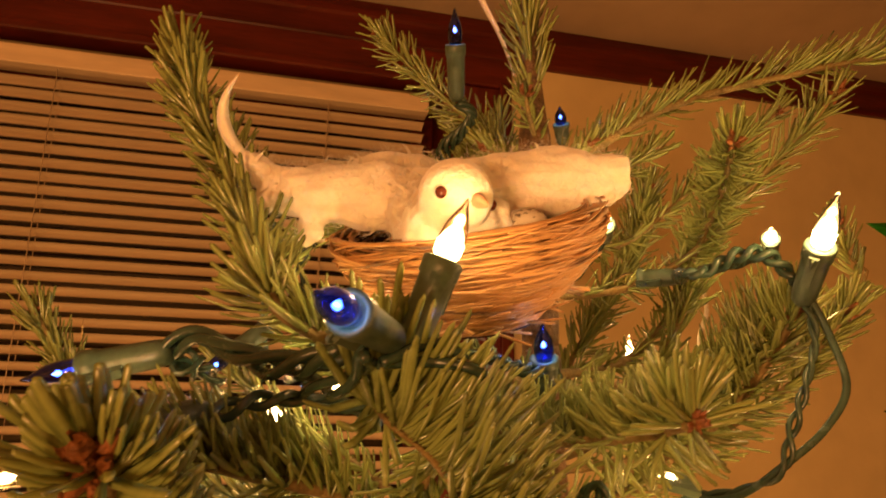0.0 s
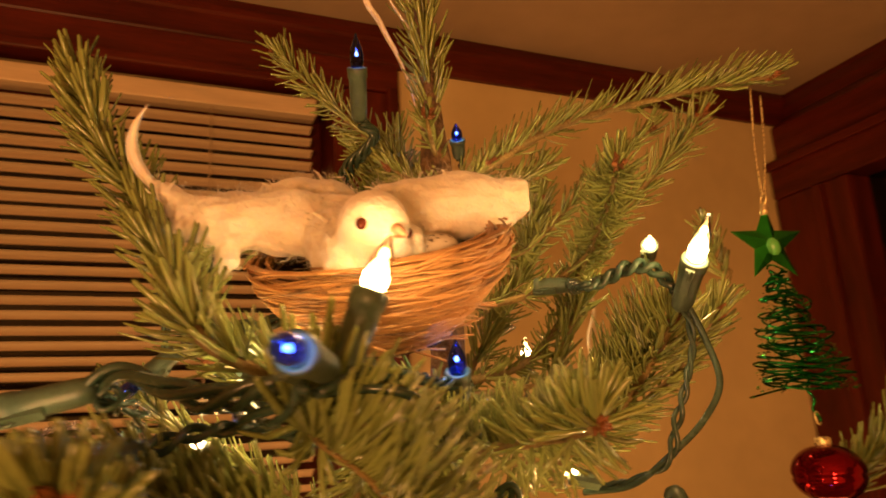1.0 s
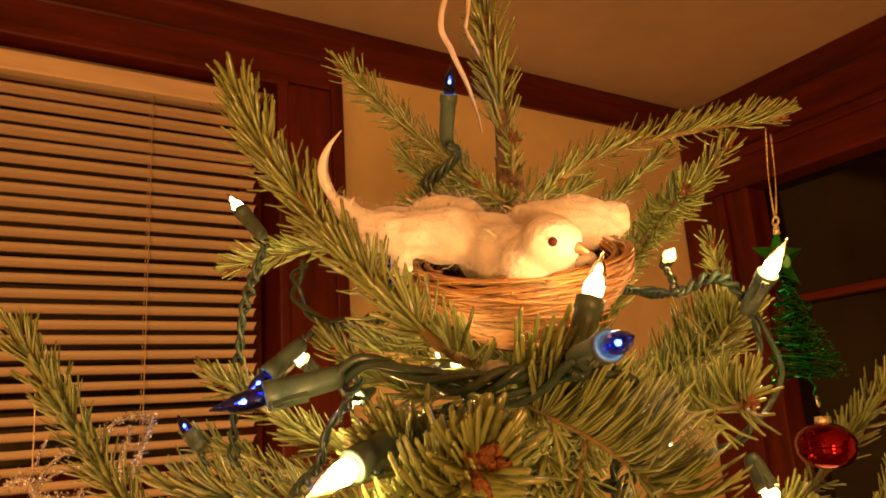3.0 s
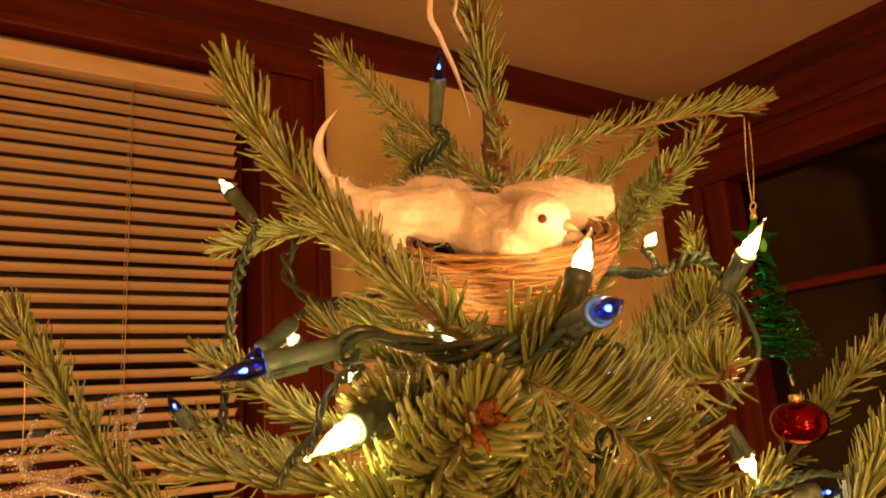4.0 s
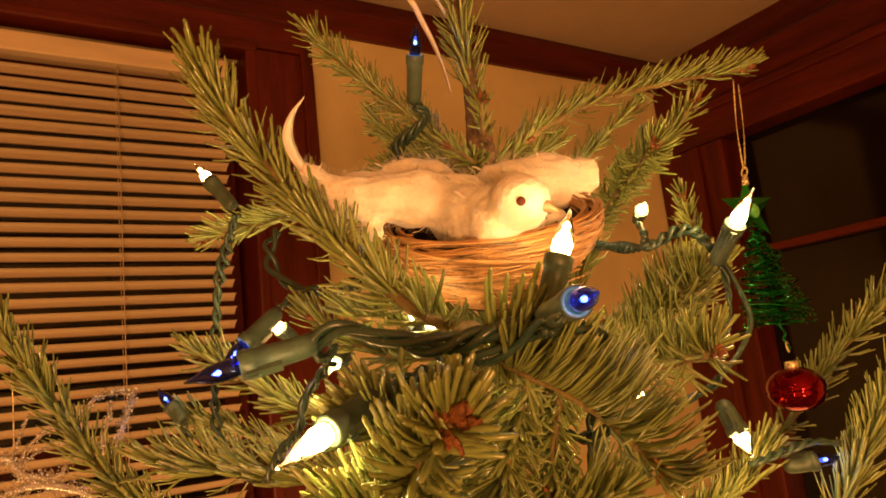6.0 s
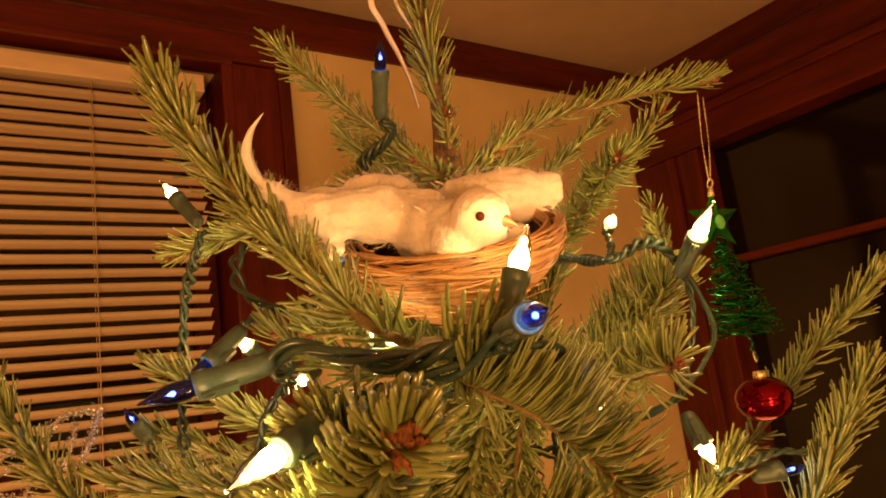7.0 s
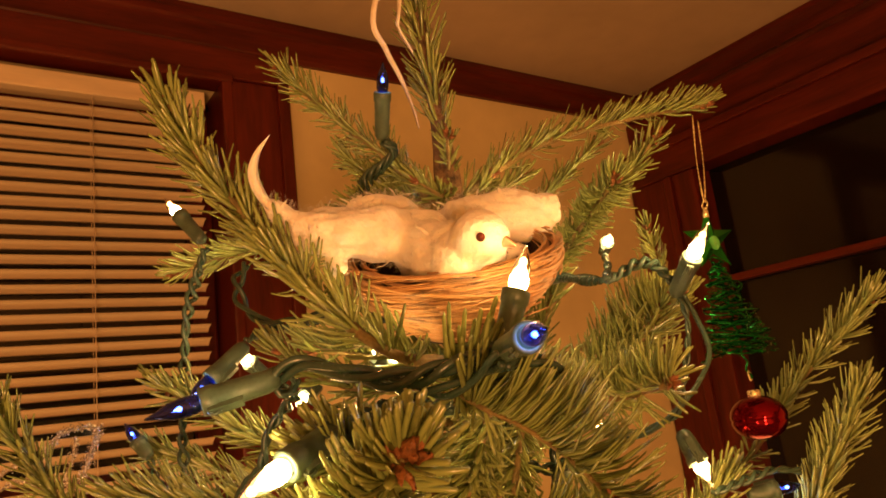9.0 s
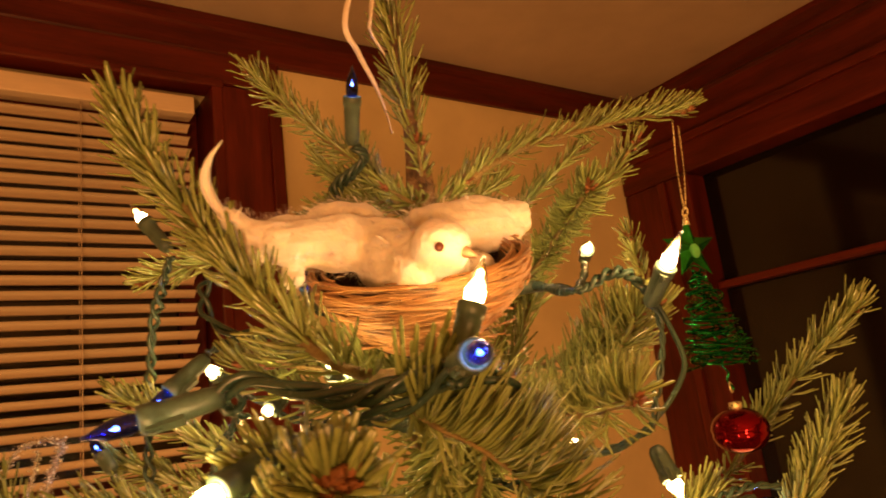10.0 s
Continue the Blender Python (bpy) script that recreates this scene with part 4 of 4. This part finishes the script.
def bird():
    """The white ornament: body, head, spread wings and a curled tail feather in one mesh."""
    verts, faces, mats = [], [], []

    def done(i):
        mats.extend([i] * (len(faces) - len(mats)))

    head = Vector((0.1342, 0.1756, 1.8034))
    body = Vector((0.1395, 0.2030, 1.8040))
    fwd = Vector((0.36, -0.91, -0.22)).normalized()
    side = fwd.cross(Vector((0, 0, 1))).normalized()
    up = side.cross(fwd)
    blob_data(head, (side * 0.0095, fwd * 0.0101, up * 0.0095), verts, faces, 30, 40, rough=0.0003, seed=1)
    blob_data((0.1309, 0.1873, 1.7965), (side * 0.0090, fwd * 0.0100, up * 0.0090), verts, faces, rough=0.0004, seed=2)
    blob_data((0.1313, 0.2005, 1.8056), (side * 0.0095, fwd * 0.0125, up * 0.0095), verts, faces, rough=0.0006, seed=6)
    blob_data((0.1363, 0.1929, 1.8046), (side * 0.0100, fwd * 0.0110, up * 0.0100), verts, faces)
    blob_data((0.1313, 0.1981, 1.7988), (side * 0.0090, fwd * 0.0100, up * 0.0085), verts, faces)
    blob_data((0.1368, 0.1885, 1.8030), (side * 0.0105, fwd * 0.0140, up * 0.0095), verts, faces, rough=0.0004, seed=12)
    blob_data(body, (side * 0.015, fwd * 0.023, up * 0.0125), verts, faces, 30, 40, rough=0.0018, seed=3)

    def wing(points, high, deep, seed, taper=0.66):
        # a rolled length of cotton from the shoulder to the tip
        path = smooth_path(points, 0.0018)
        base = len(verts)
        fr = frames_along(path)
        segs = 36
        n = len(fr)
        for i, (p, t, s, u) in enumerate(fr):
            f = i / (n - 1)
            w = high * (0.9 + 0.22 * math.sin(f * 2.6)) * (1 - taper * f ** 2.6)
            h = deep * (1 - 0.70 * f ** 2) + 0.0005
            for k in range(segs):
                c = 2 * math.pi * k / segs
                q = p + Vector((0, 0, 1)) * (w * math.sin(c)) + s.normalized() * (h * math.cos(c))
                d = (q - p).normalized()
                q += d * 0.0018 * (noise.noise(q * 95 + Vector((seed, 0, 0))) + 0.55 * noise.noise(q * 260) + 0.3 * noise.noise(q * 700))
                verts.append(q)
        for i in range(n - 1):
            for k in range(segs):
                k2 = (k + 1) % segs
                faces.append((base + i * segs + k, base + i * segs + k2, base + (i + 1) * segs + k2, base + (i + 1) * segs + k))
        faces.append(tuple(base + k for k in reversed(range(segs))))
        faces.append(tuple(base + (n - 1) * segs + k for k in range(segs)))

    lt = Vector((0.0790, 0.2250, 1.8270))
    wing([(0.1400, 0.2080, 1.8130), (0.1250, 0.2124, 1.8140), (0.1019, 0.2180, 1.8150), (0.0895, 0.2225, 1.8180), lt], 0.0098, 0.0085, 4)
    wing([(0.1440, 0.2080, 1.8160), (0.1555, 0.2069, 1.8180), (0.1761, 0.2033, 1.8200), (0.1880, 0.2020, 1.8222), (0.1965, 0.2012, 1.8250)], 0.0116, 0.0090, 9, 0.40)
    blob_data((0.1288, 0.2290, 1.8268), (Vector((0.016, 0, 0)), Vector((0, 0.011, 0)), Vector((0, 0, 0.0085))), verts, faces, rough=0.0028, seed=7)
    blob_data((0.1120, 0.2260, 1.8200), (Vector((0.018, -0.003, 0)), Vector((0, 0.008, 0)), Vector((0, 0, 0.0085))), verts, faces, rough=0.0026, seed=8)
    blob_data((0.1009, 0.2171, 1.8040), (Vector((0.0042, -0.0015, 0)), Vector((0.0008, 0.0024, 0)), Vector((0.0008, 0, 0.0075))), verts, faces, rough=0.0012, seed=29)
    blob_data((0.0856, 0.2203, 1.8113), (Vector((0.0042, -0.0015, 0)), Vector((0.0008, 0.0024, 0)), Vector((0.0008, 0, 0.0045))), verts, faces, rough=0.0012, seed=22)
    # melt the rolls into one soft body
    src = mesh_ob("cotton", verts, faces, COTTON)
    md = src.modifiers.new("melt", "REMESH")
    md.mode, md.voxel_size = "VOXEL", 0.0011
    md = src.modifiers.new("soft", "SMOOTH")
    md.factor, md.iterations = 0.5, 20
    soft = bpy.data.meshes.new_from_object(src.evaluated_get(bpy.context.evaluated_depsgraph_get()))
    verts = []
    normals = [v.normal.copy() for v in soft.vertices]
    body_count = len(normals)
    for v in soft.vertices:
        q = v.co + v.normal * (0.0007 * noise.noise(v.co * 170) + 0.0008 * noise.noise(Vector((v.co.x * 60, v.co.y * 300, v.co.z * 420))) + 0.00022 * noise.noise(v.co * 1100)) * (0.15 if (v.co - head).length < 0.012 else 1)
        verts.append(q)
    faces = [tuple(f.vertices) for f in soft.polygons]
    bpy.data.objects.remove(src)
    bpy.data.meshes.remove(soft)
    # curled feather at the wing tip
    tips = smooth_path([lt + Vector((0.003, 0, -0.003)), (0.0756, 0.2207, 1.8302), (0.0730, 0.2180, 1.8360), (0.0736, 0.2140, 1.8418), (0.0768, 0.2100, 1.8469)], 0.0015)
    base = len(verts)
    n = len(tips)
    for i, p in enumerate(tips):
        f = i / (n - 1)
        w = 0.0025 * (1 - f) ** 0.8 * (0.75 + 0.6 * math.sin(f * 2.6)) + 0.00012
        for d in (Vector((-w, 0, 0)), Vector((0, -0.0004, 0)), Vector((w, 0, 0)), Vector((0, 0.0004, 0))):
            verts.append(p + d)
    for i in range(n - 1):
        for k in range(4):
            k2 = (k + 1) % 4
            faces.append((base + i * 4 + k, base + i * 4 + k2, base + i * 4 + 4 + k2, base + i * 4 + 4 + k))
    # loose cotton wisps grown out of the surface
    rnd = random.Random(5)
    for i in range(body_count):
        v = verts[i]
        if rnd.random() > (0.55 if normals[i].z > 0.1 else 0.25) or (v - head).length < 0.0125:
            continue
        d = (normals[i] + Vector((rnd.gauss(0, 0.7), rnd.gauss(0, 0.7), rnd.gauss(0.2, 0.7)))).normalized()
        ln = rnd.uniform(0.0012, 0.0038) * (2.0 if rnd.random() < 0.07 else 1.0)
        e = Vector((rnd.gauss(0, 1), rnd.gauss(0, 1), rnd.gauss(0, 1))) * 0.0010
        s = d.orthogonal().normalized() * 0.00009
        k = len(verts)
        verts.extend((v + d * ln * 0.55 + e + s, v + d * ln * 0.55 + e - s, v + d * ln))
        faces.extend(((i, k, k + 1), (k, k + 2, k + 1)))
    # ragged flakes of cotton batting lying along the wings
    for i in range(body_count):
        v = verts[i]
        if rnd.random() > (0.014 if (normals[i].z > 0.35 or v.x < 0.095) and v.x < 0.18 else 0.002) or (v - head).length < 0.0150 or v.x > 0.185:
            continue
        way = Vector((rnd.choice((-1, 1)) * rnd.uniform(0.5, 1), rnd.gauss(0, 0.35), rnd.gauss(0.1, 0.4)))
        way = (way + normals[i] * rnd.uniform(0.0, 0.4)).normalized()
        across = way.cross(normals[i])
        if across.length < 0.1:
            continue
        across = across.normalized() * rnd.uniform(0.0004, 0.0012)
        ln = rnd.uniform(0.003, 0.0075)
        k = len(verts)
        sink = v - normals[i] * 0.0006
        verts.extend((sink + across, sink - across, sink + way * ln * 0.5 + across * rnd.uniform(0.5, 1) + normals[i] * 0.0008,
                      sink + way * ln * 0.5 - across * rnd.uniform(0.5, 1) + normals[i] * 0.0008, sink + way * ln + across * rnd.uniform(-0.6, 0.6), sink + way * ln * 0.78 + across * 0.5))
        faces.extend(((k, k + 1, k + 3, k + 2), (k + 2, k + 3, k + 4), (k + 2, k + 4, k + 5)))
    done(0)
    for sgn, lift in ((-1, -0.0010), (1, -0.0010)):
        blob_data(head + side * (0.0076 * sgn) + fwd * 0.0048 + up * lift, (Vector((0.0016, 0, 0)), Vector((0, 0.0016, 0)), Vector((0, 0, 0.0016))), verts, faces, 10, 14)
    done(1)
    lathe_data([(0, 0.0021), (0.002, 0.0016), (0.0042, 0.0008), (0.0052, 0.0002)], head + fwd * 0.0090 - up * 0.0015, fwd - up * 0.35, 10, verts, faces)
    done(2)
    ob = mesh_ob("dove_ornament", verts, faces, [COTTON, EYE_BEAD, BEAK])
    ob.data.polygons.foreach_set("material_index", mats)
    return tagged(ob, "white cotton bird ornament sitting in the straw nest", "ornament")


bird()

# ---- hanging ornament: star, wire tree and red ball ----
HX, HY = 0.3325, 0.2177
orn = thing("hanging_ornament", (HX, HY, 1.889), "green star and coiled wire tree over a red ball", "ornament")
for x0, x1 in ((-0.0066, -0.0006), (0.0034, 0.0008)):
    verts, faces = [], []
    tube_data(smooth_path([(HX + x0, HY + x0 * 0.4, 1.888), (HX + (x0 + x1) / 2 + 0.0004, HY, 1.862), (HX + x1, HY, 1.840)], 0.002), lambda f: 0.00034 + 0.00012 * math.sin(f * 160), 6, verts, faces)
    child(mesh_ob("gold_thread", verts, faces, GOLD), orn)


def ring(centre, radius, thick, normal, material, name, parent):
    n = Vector(normal).normalized()
    s = n.orthogonal().normalized()
    u = n.cross(s)
    path = [Vector(centre) + s * radius * math.cos(a) + u * radius * math.sin(a) for a in [2 * math.pi * k / 20 for k in range(21)]]
    v, f = [], []
    tube_data(path, thick, 6, v, f)
    return child(mesh_ob(name, v, f, material), parent)


ring((HX, HY, 1.8385), 0.0022, 0.0005, (1, -0.3, 0), GOLD, "hook", orn)
face_way = Vector((-0.22, -0.97, 0)).normalized()
side_way = face_way.cross(Vector((0, 0, 1))).normalized()
verts, faces = [], []
sc = Vector((HX, HY, 1.8190))
for k in range(10):
    a = math.pi / 2 + math.pi * k / 5
    r = 0.0175 if k % 2 == 0 else 0.0072
    verts.append(sc + side_way * (r * math.cos(a)) + Vector((0, 0, r * math.sin(a))))
verts += [sc + face_way * 0.004, sc - face_way * 0.004]
for k in range(10):
    k2 = (k + 1) % 10
    faces += [(k, k2, 10), (k2, k, 11)]
star = child(mesh_ob("star", verts, faces, GREEN_FOIL, smooth=False, label="green foil star"), orn)
verts, faces = [], []
blob_data(sc + face_way * 0.0032 - Vector((0, 0, 0.002)), (side_way * 0.0030, Vector((0, 0, 0.0040)), face_way * 0.0022), verts, faces, 8, 10)
child(mesh_ob("gem", verts, faces, GREEN_GEM, smooth=False, label="pale green cut gem"), orn)
verts, faces = [], []
lathe_data([(-0.003, 0.0018), (0.0005, 0.0015), (0.0022, 0.0008), (0.003, 0.0003)], (HX, HY, 1.8345), (0, 0, 1), 12, verts, faces)
child(mesh_ob("cap", verts, faces, GOLD, label="gold cap"), orn)
for q, (turns, k, ph) in enumerate(((11, 1.0, 0.0), (10, 0.88, 2.0), (9, 0.7, 4.0), (7, 0.4, 1.0))):
    pts = []
    rnd = random.Random(q + 3)
    steps = turns * 22
    for i in range(steps + 1):
        f = i / steps
        a = 2 * math.pi * turns * f + ph
        r = k * (0.0035 + 0.0195 * f ** 0.9) * (1 + 0.16 * math.sin(a * 0.37 + q) + 0.10 * math.sin(a * 1.31 + 2 * q))
        pts.append(Vector((HX, HY, 1.808 - 0.050 * f + 0.0016 * math.sin(a * 0.7 + q) + 0.0012 * math.sin(a * 1.9 + q))) + side_way * (r * math.cos(a)) + face_way * (0.5 * r * math.sin(a)))
    verts, faces = [], []
    tube_data(pts, lambda f: 0.00034 + 0.00020 * abs(math.sin(f * 1900)), 5, verts, faces)
    child(mesh_ob("wire_coil", verts, faces, GREEN_WIRE, smooth=False, label="coiled green wire tree"), orn)
verts, faces = [], []
rnd = random.Random(21)
for q in range(700):
    f = rnd.random() ** 0.7
    a = rnd.uniform(0, 2 * math.pi)
    r = (0.0035 + 0.0195 * f ** 0.9) * rnd.uniform(0.72, 1.04)
    c = Vector((HX, HY, 1.807 - 0.050 * f)) + side_way * (r * math.cos(a)) + face_way * (0.5 * r * math.sin(a))
    d = Vector((rnd.gauss(0, 1), rnd.gauss(0, 1), rnd.gauss(0, 0.6))).normalized() * rnd.uniform(0.0004, 0.0010)
    e = d.orthogonal().normalized() * 0.00030
    z = len(verts)
    verts += [c - d - e, c - d + e, c + d + e, c + d - e]
    faces.append((z, z + 1, z + 2, z + 3))
tn = mesh_ob("tinsel", verts, faces, GREEN_FOIL, smooth=False, label="sparkling green tinsel slivers")
tagged(tn, kind="stuff")
child(tn, orn)
verts, faces = [], []
tube_data([Vector((HX + 0.0009 * math.sin(i), HY + 0.0009 * math.cos(i), 1.806 - 0.0013 * i)) for i in range(48)], 0.0006, 5, verts, faces)
child(mesh_ob("stem", verts, faces, GREEN_WIRE), orn)
ring((HX, HY, 1.7462), 0.0026, 0.0004, (0.4, -1, 0), GOLD, "link", orn)
verts, faces = [], []
lathe_data([(0.0112 * math.cos(a), 0.0142 * math.sin(a) ** 0.9 - 0.0006 * math.exp(-((math.cos(a) + 0.08) / 0.07) ** 2) + 0.00002) for a in [math.pi * k / 36 for k in range(37)]], (HX, HY, 1.7245), (0, 0, 1), 40, verts, faces)
ball = child(mesh_ob("ball", verts, faces, RED_BALL, label="shiny red ball"), orn)
verts, faces = [], []
lathe_data([(0, 0.0034), (0.0035, 0.0032), (0.004, 0.0024)], (HX, HY, 1.7348), (0, 0, 1), 14, verts, faces)
child(mesh_ob("cap", verts, faces, GOLD), ball)

# the ornament hangs a little askew
HANG = ((1.95, 0.3268, 0.2142), (1.8885, 0.3268, 0.2142), (1.822, 0.3215, 0.2182), (1.780, 0.3285, 0.2195), (1.745, 0.3352, 0.2200), (1.6, 0.3370, 0.2205))
for o in orn.children_recursive:
    for v in o.data.vertices:
        z = v.co.z
        for (z1, x1, y1), (z0, x0, y0) in zip(HANG, HANG[1:]):
            if z0 <= z <= z1:
                f = (z - z0) / (z1 - z0)
                v.co.x += x0 + (x1 - x0) * f - HX
                v.co.y += y0 + (y1 - y0) * f - HY
                break

# ---- ribbon at the tree's top ----
def ribbon(points, width, seed):
    path = smooth_path(points, 0.003)
    verts, faces = [], []
    fr = frames_along(path)
    for i, (p, t, s, u) in enumerate(fr):
        a = 0.8 * math.sin(i * 0.09 + seed)
        d = s * math.cos(a) + u * math.sin(a)
        n = t.cross(d) * 0.0002
        verts += [p - d * width + n, p + d * width + n, p + d * width - n, p - d * width - n]
    for i in range(len(fr) - 1):
        for k in range(4):
            k2 = (k + 1) % 4
            faces.append((i * 4 + k, i * 4 + k2, i * 4 + 4 + k2, i * 4 + 4 + k))
    ob = mesh_ob("ribbon", verts, faces, RIBBON)
    return tagged(ob, "narrow cream satin ribbon tied round the leader of the fir", "ribbon", "ribbons")


ribbon([(0.192, 0.284, 2.02), (0.1673, 0.2822, 1.9558), (0.1745, 0.2860, 1.9384), (0.1836, 0.2883, 1.9235), (0.1894, 0.2892, 1.9087), (0.1924, 0.2899, 1.8965)], 0.0015, 0.0)
ribbon([(0.193, 0.280, 2.02), (0.1739, 0.2682, 1.9495), (0.1738, 0.2705, 1.9427), (0.1773, 0.2705, 1.9356), (0.1846, 0.2738, 1.9295)], 0.0014, 1.5)

cord = ribbon([(0.3282, 0.3617, 1.8314), (0.3316, 0.3630, 1.8155), (0.3286, 0.3677, 1.7999), (0.3323, 0.3713, 1.7812)], 0.0013, 0.6)
cord.name = "cord"
tagged(cord, "thin cream cord hanging behind the fir twigs", "cord", "cords")

# ---- glitter ornament ----
def glitter_ornament():
    """A clear plastic butterfly: two looped wings, a body and a feeler, all set with glitter."""
    ribs = [
        ([(0.0525, 0.4143, 1.7611), (0.0433, 0.4157, 1.7622), (0.0339, 0.4171, 1.7593), (0.0282, 0.4180, 1.7522), (0.0255, 0.4184, 1.7476)], 0.0034, 420),
        ([(0.0520, 0.4144, 1.7612), (0.0495, 0.4152, 1.7525), (0.0456, 0.4159, 1.7413), (0.0427, 0.4162, 1.7302)], 0.0040, 480),
        ([(0.0411, 0.4163, 1.7571), (0.0396, 0.4167, 1.7466), (0.0368, 0.4171, 1.7355), (0.0385, 0.4168, 1.7311)], 0.0028, 240),
        ([(-0.0012, 0.4201, 1.7299), (0.0049, 0.4200, 1.7406), (0.0135, 0.4194, 1.7462), (0.0206, 0.4189, 1.7452), (0.0254, 0.4184, 1.7384)], 0.0026, 260),
        ([(0.0011, 0.4200, 1.7313), (0.0104, 0.4196, 1.7374), (0.0178, 0.4191, 1.7396), (0.0271, 0.4181, 1.7316)], 0.0022, 200),
        ([(-0.0021, 0.4202, 1.7369), (0.0004, 0.4202, 1.7453), (0.0031, 0.4199, 1.7533)], 0.0016, 120),
        ([(-0.0162, 0.4193, 1.7105), (-0.0030, 0.4197, 1.7186), (0.0088, 0.4192, 1.7204), (0.0236, 0.4178, 1.7156), (0.0339, 0.4163, 1.7096)], 0.0075, 900),
        ([(-0.0130, 0.4204, 1.7332), (-0.0050, 0.4203, 1.7350), (0.0013, 0.4199, 1.7265), (0.0160, 0.4189, 1.7228), (0.0207, 0.4187, 1.7286)], 0.0060, 520),
    ]
    rnd = random.Random(8)
    ob = thing("glitter_ornament", ribs[0][0][0], "clear plastic butterfly ornament set with silver glitter", "ornament")
    for points, wide, count in ribs:
        path = smooth_path(points, 0.002)
        v, f = [], []
        tube_data(path, lambda q, w=wide: w * (0.16 + 0.10 * math.sin(q * math.pi)), 6, v, f)
        child(mesh_ob("rib", v, f, GLITTER, label="clear plastic rib"), ob)
        for material, share, size, label in ((GLITTER, 0.35, 0.00075, "clear glitter flakes"), (SPARKLE, 0.40, 0.00055, "silver glitter flecks"), (FROST, 0.25, 0.00060, "white frosted flecks")):
            v, f = [], []
            for q in range(int(count * share)):
                x = rnd.random() * (len(path) - 1.001)
                c = path[int(x)].lerp(path[int(x) + 1], x - int(x))
                c = c + Vector((rnd.gauss(0, 0.32), rnd.gauss(0, 0.30), rnd.gauss(0, 0.32))) * wide
                d = Vector((rnd.gauss(0, 1), rnd.gauss(0, 1), rnd.gauss(0, 1))).normalized() * size * rnd.uniform(0.6, 1.3)
                e = d.orthogonal() * rnd.uniform(0.6, 1.0)
                n = d.cross(e).normalized() * 0.00006
                z = len(v)
                v += [c + d + n, c + e + n, c - d + n, c - e + n, c - n]
                f += [(z, z + 1, z + 2, z + 3), (z, z + 4, z + 1), (z + 1, z + 4, z + 2), (z + 2, z + 4, z + 3), (z + 3, z + 4, z)]
            fk = mesh_ob("glitter", v, f, material, smooth=False, label=label)
            tagged(fk, label, kind="stuff")
            child(fk, ob)
    v, f = [], []
    tube_data(smooth_path([(-0.0046, 0.4161, 1.8008), (-0.0027, 0.4195, 1.7674), (-0.0023, 0.4202, 1.7509), (-0.0021, 0.4202, 1.7369)], 0.004), 0.00035, 6, v, f)
    child(mesh_ob("thread", v, f, GOLD, label="thin gold hanging thread"), ob)
    return ob


glitter_ornament()
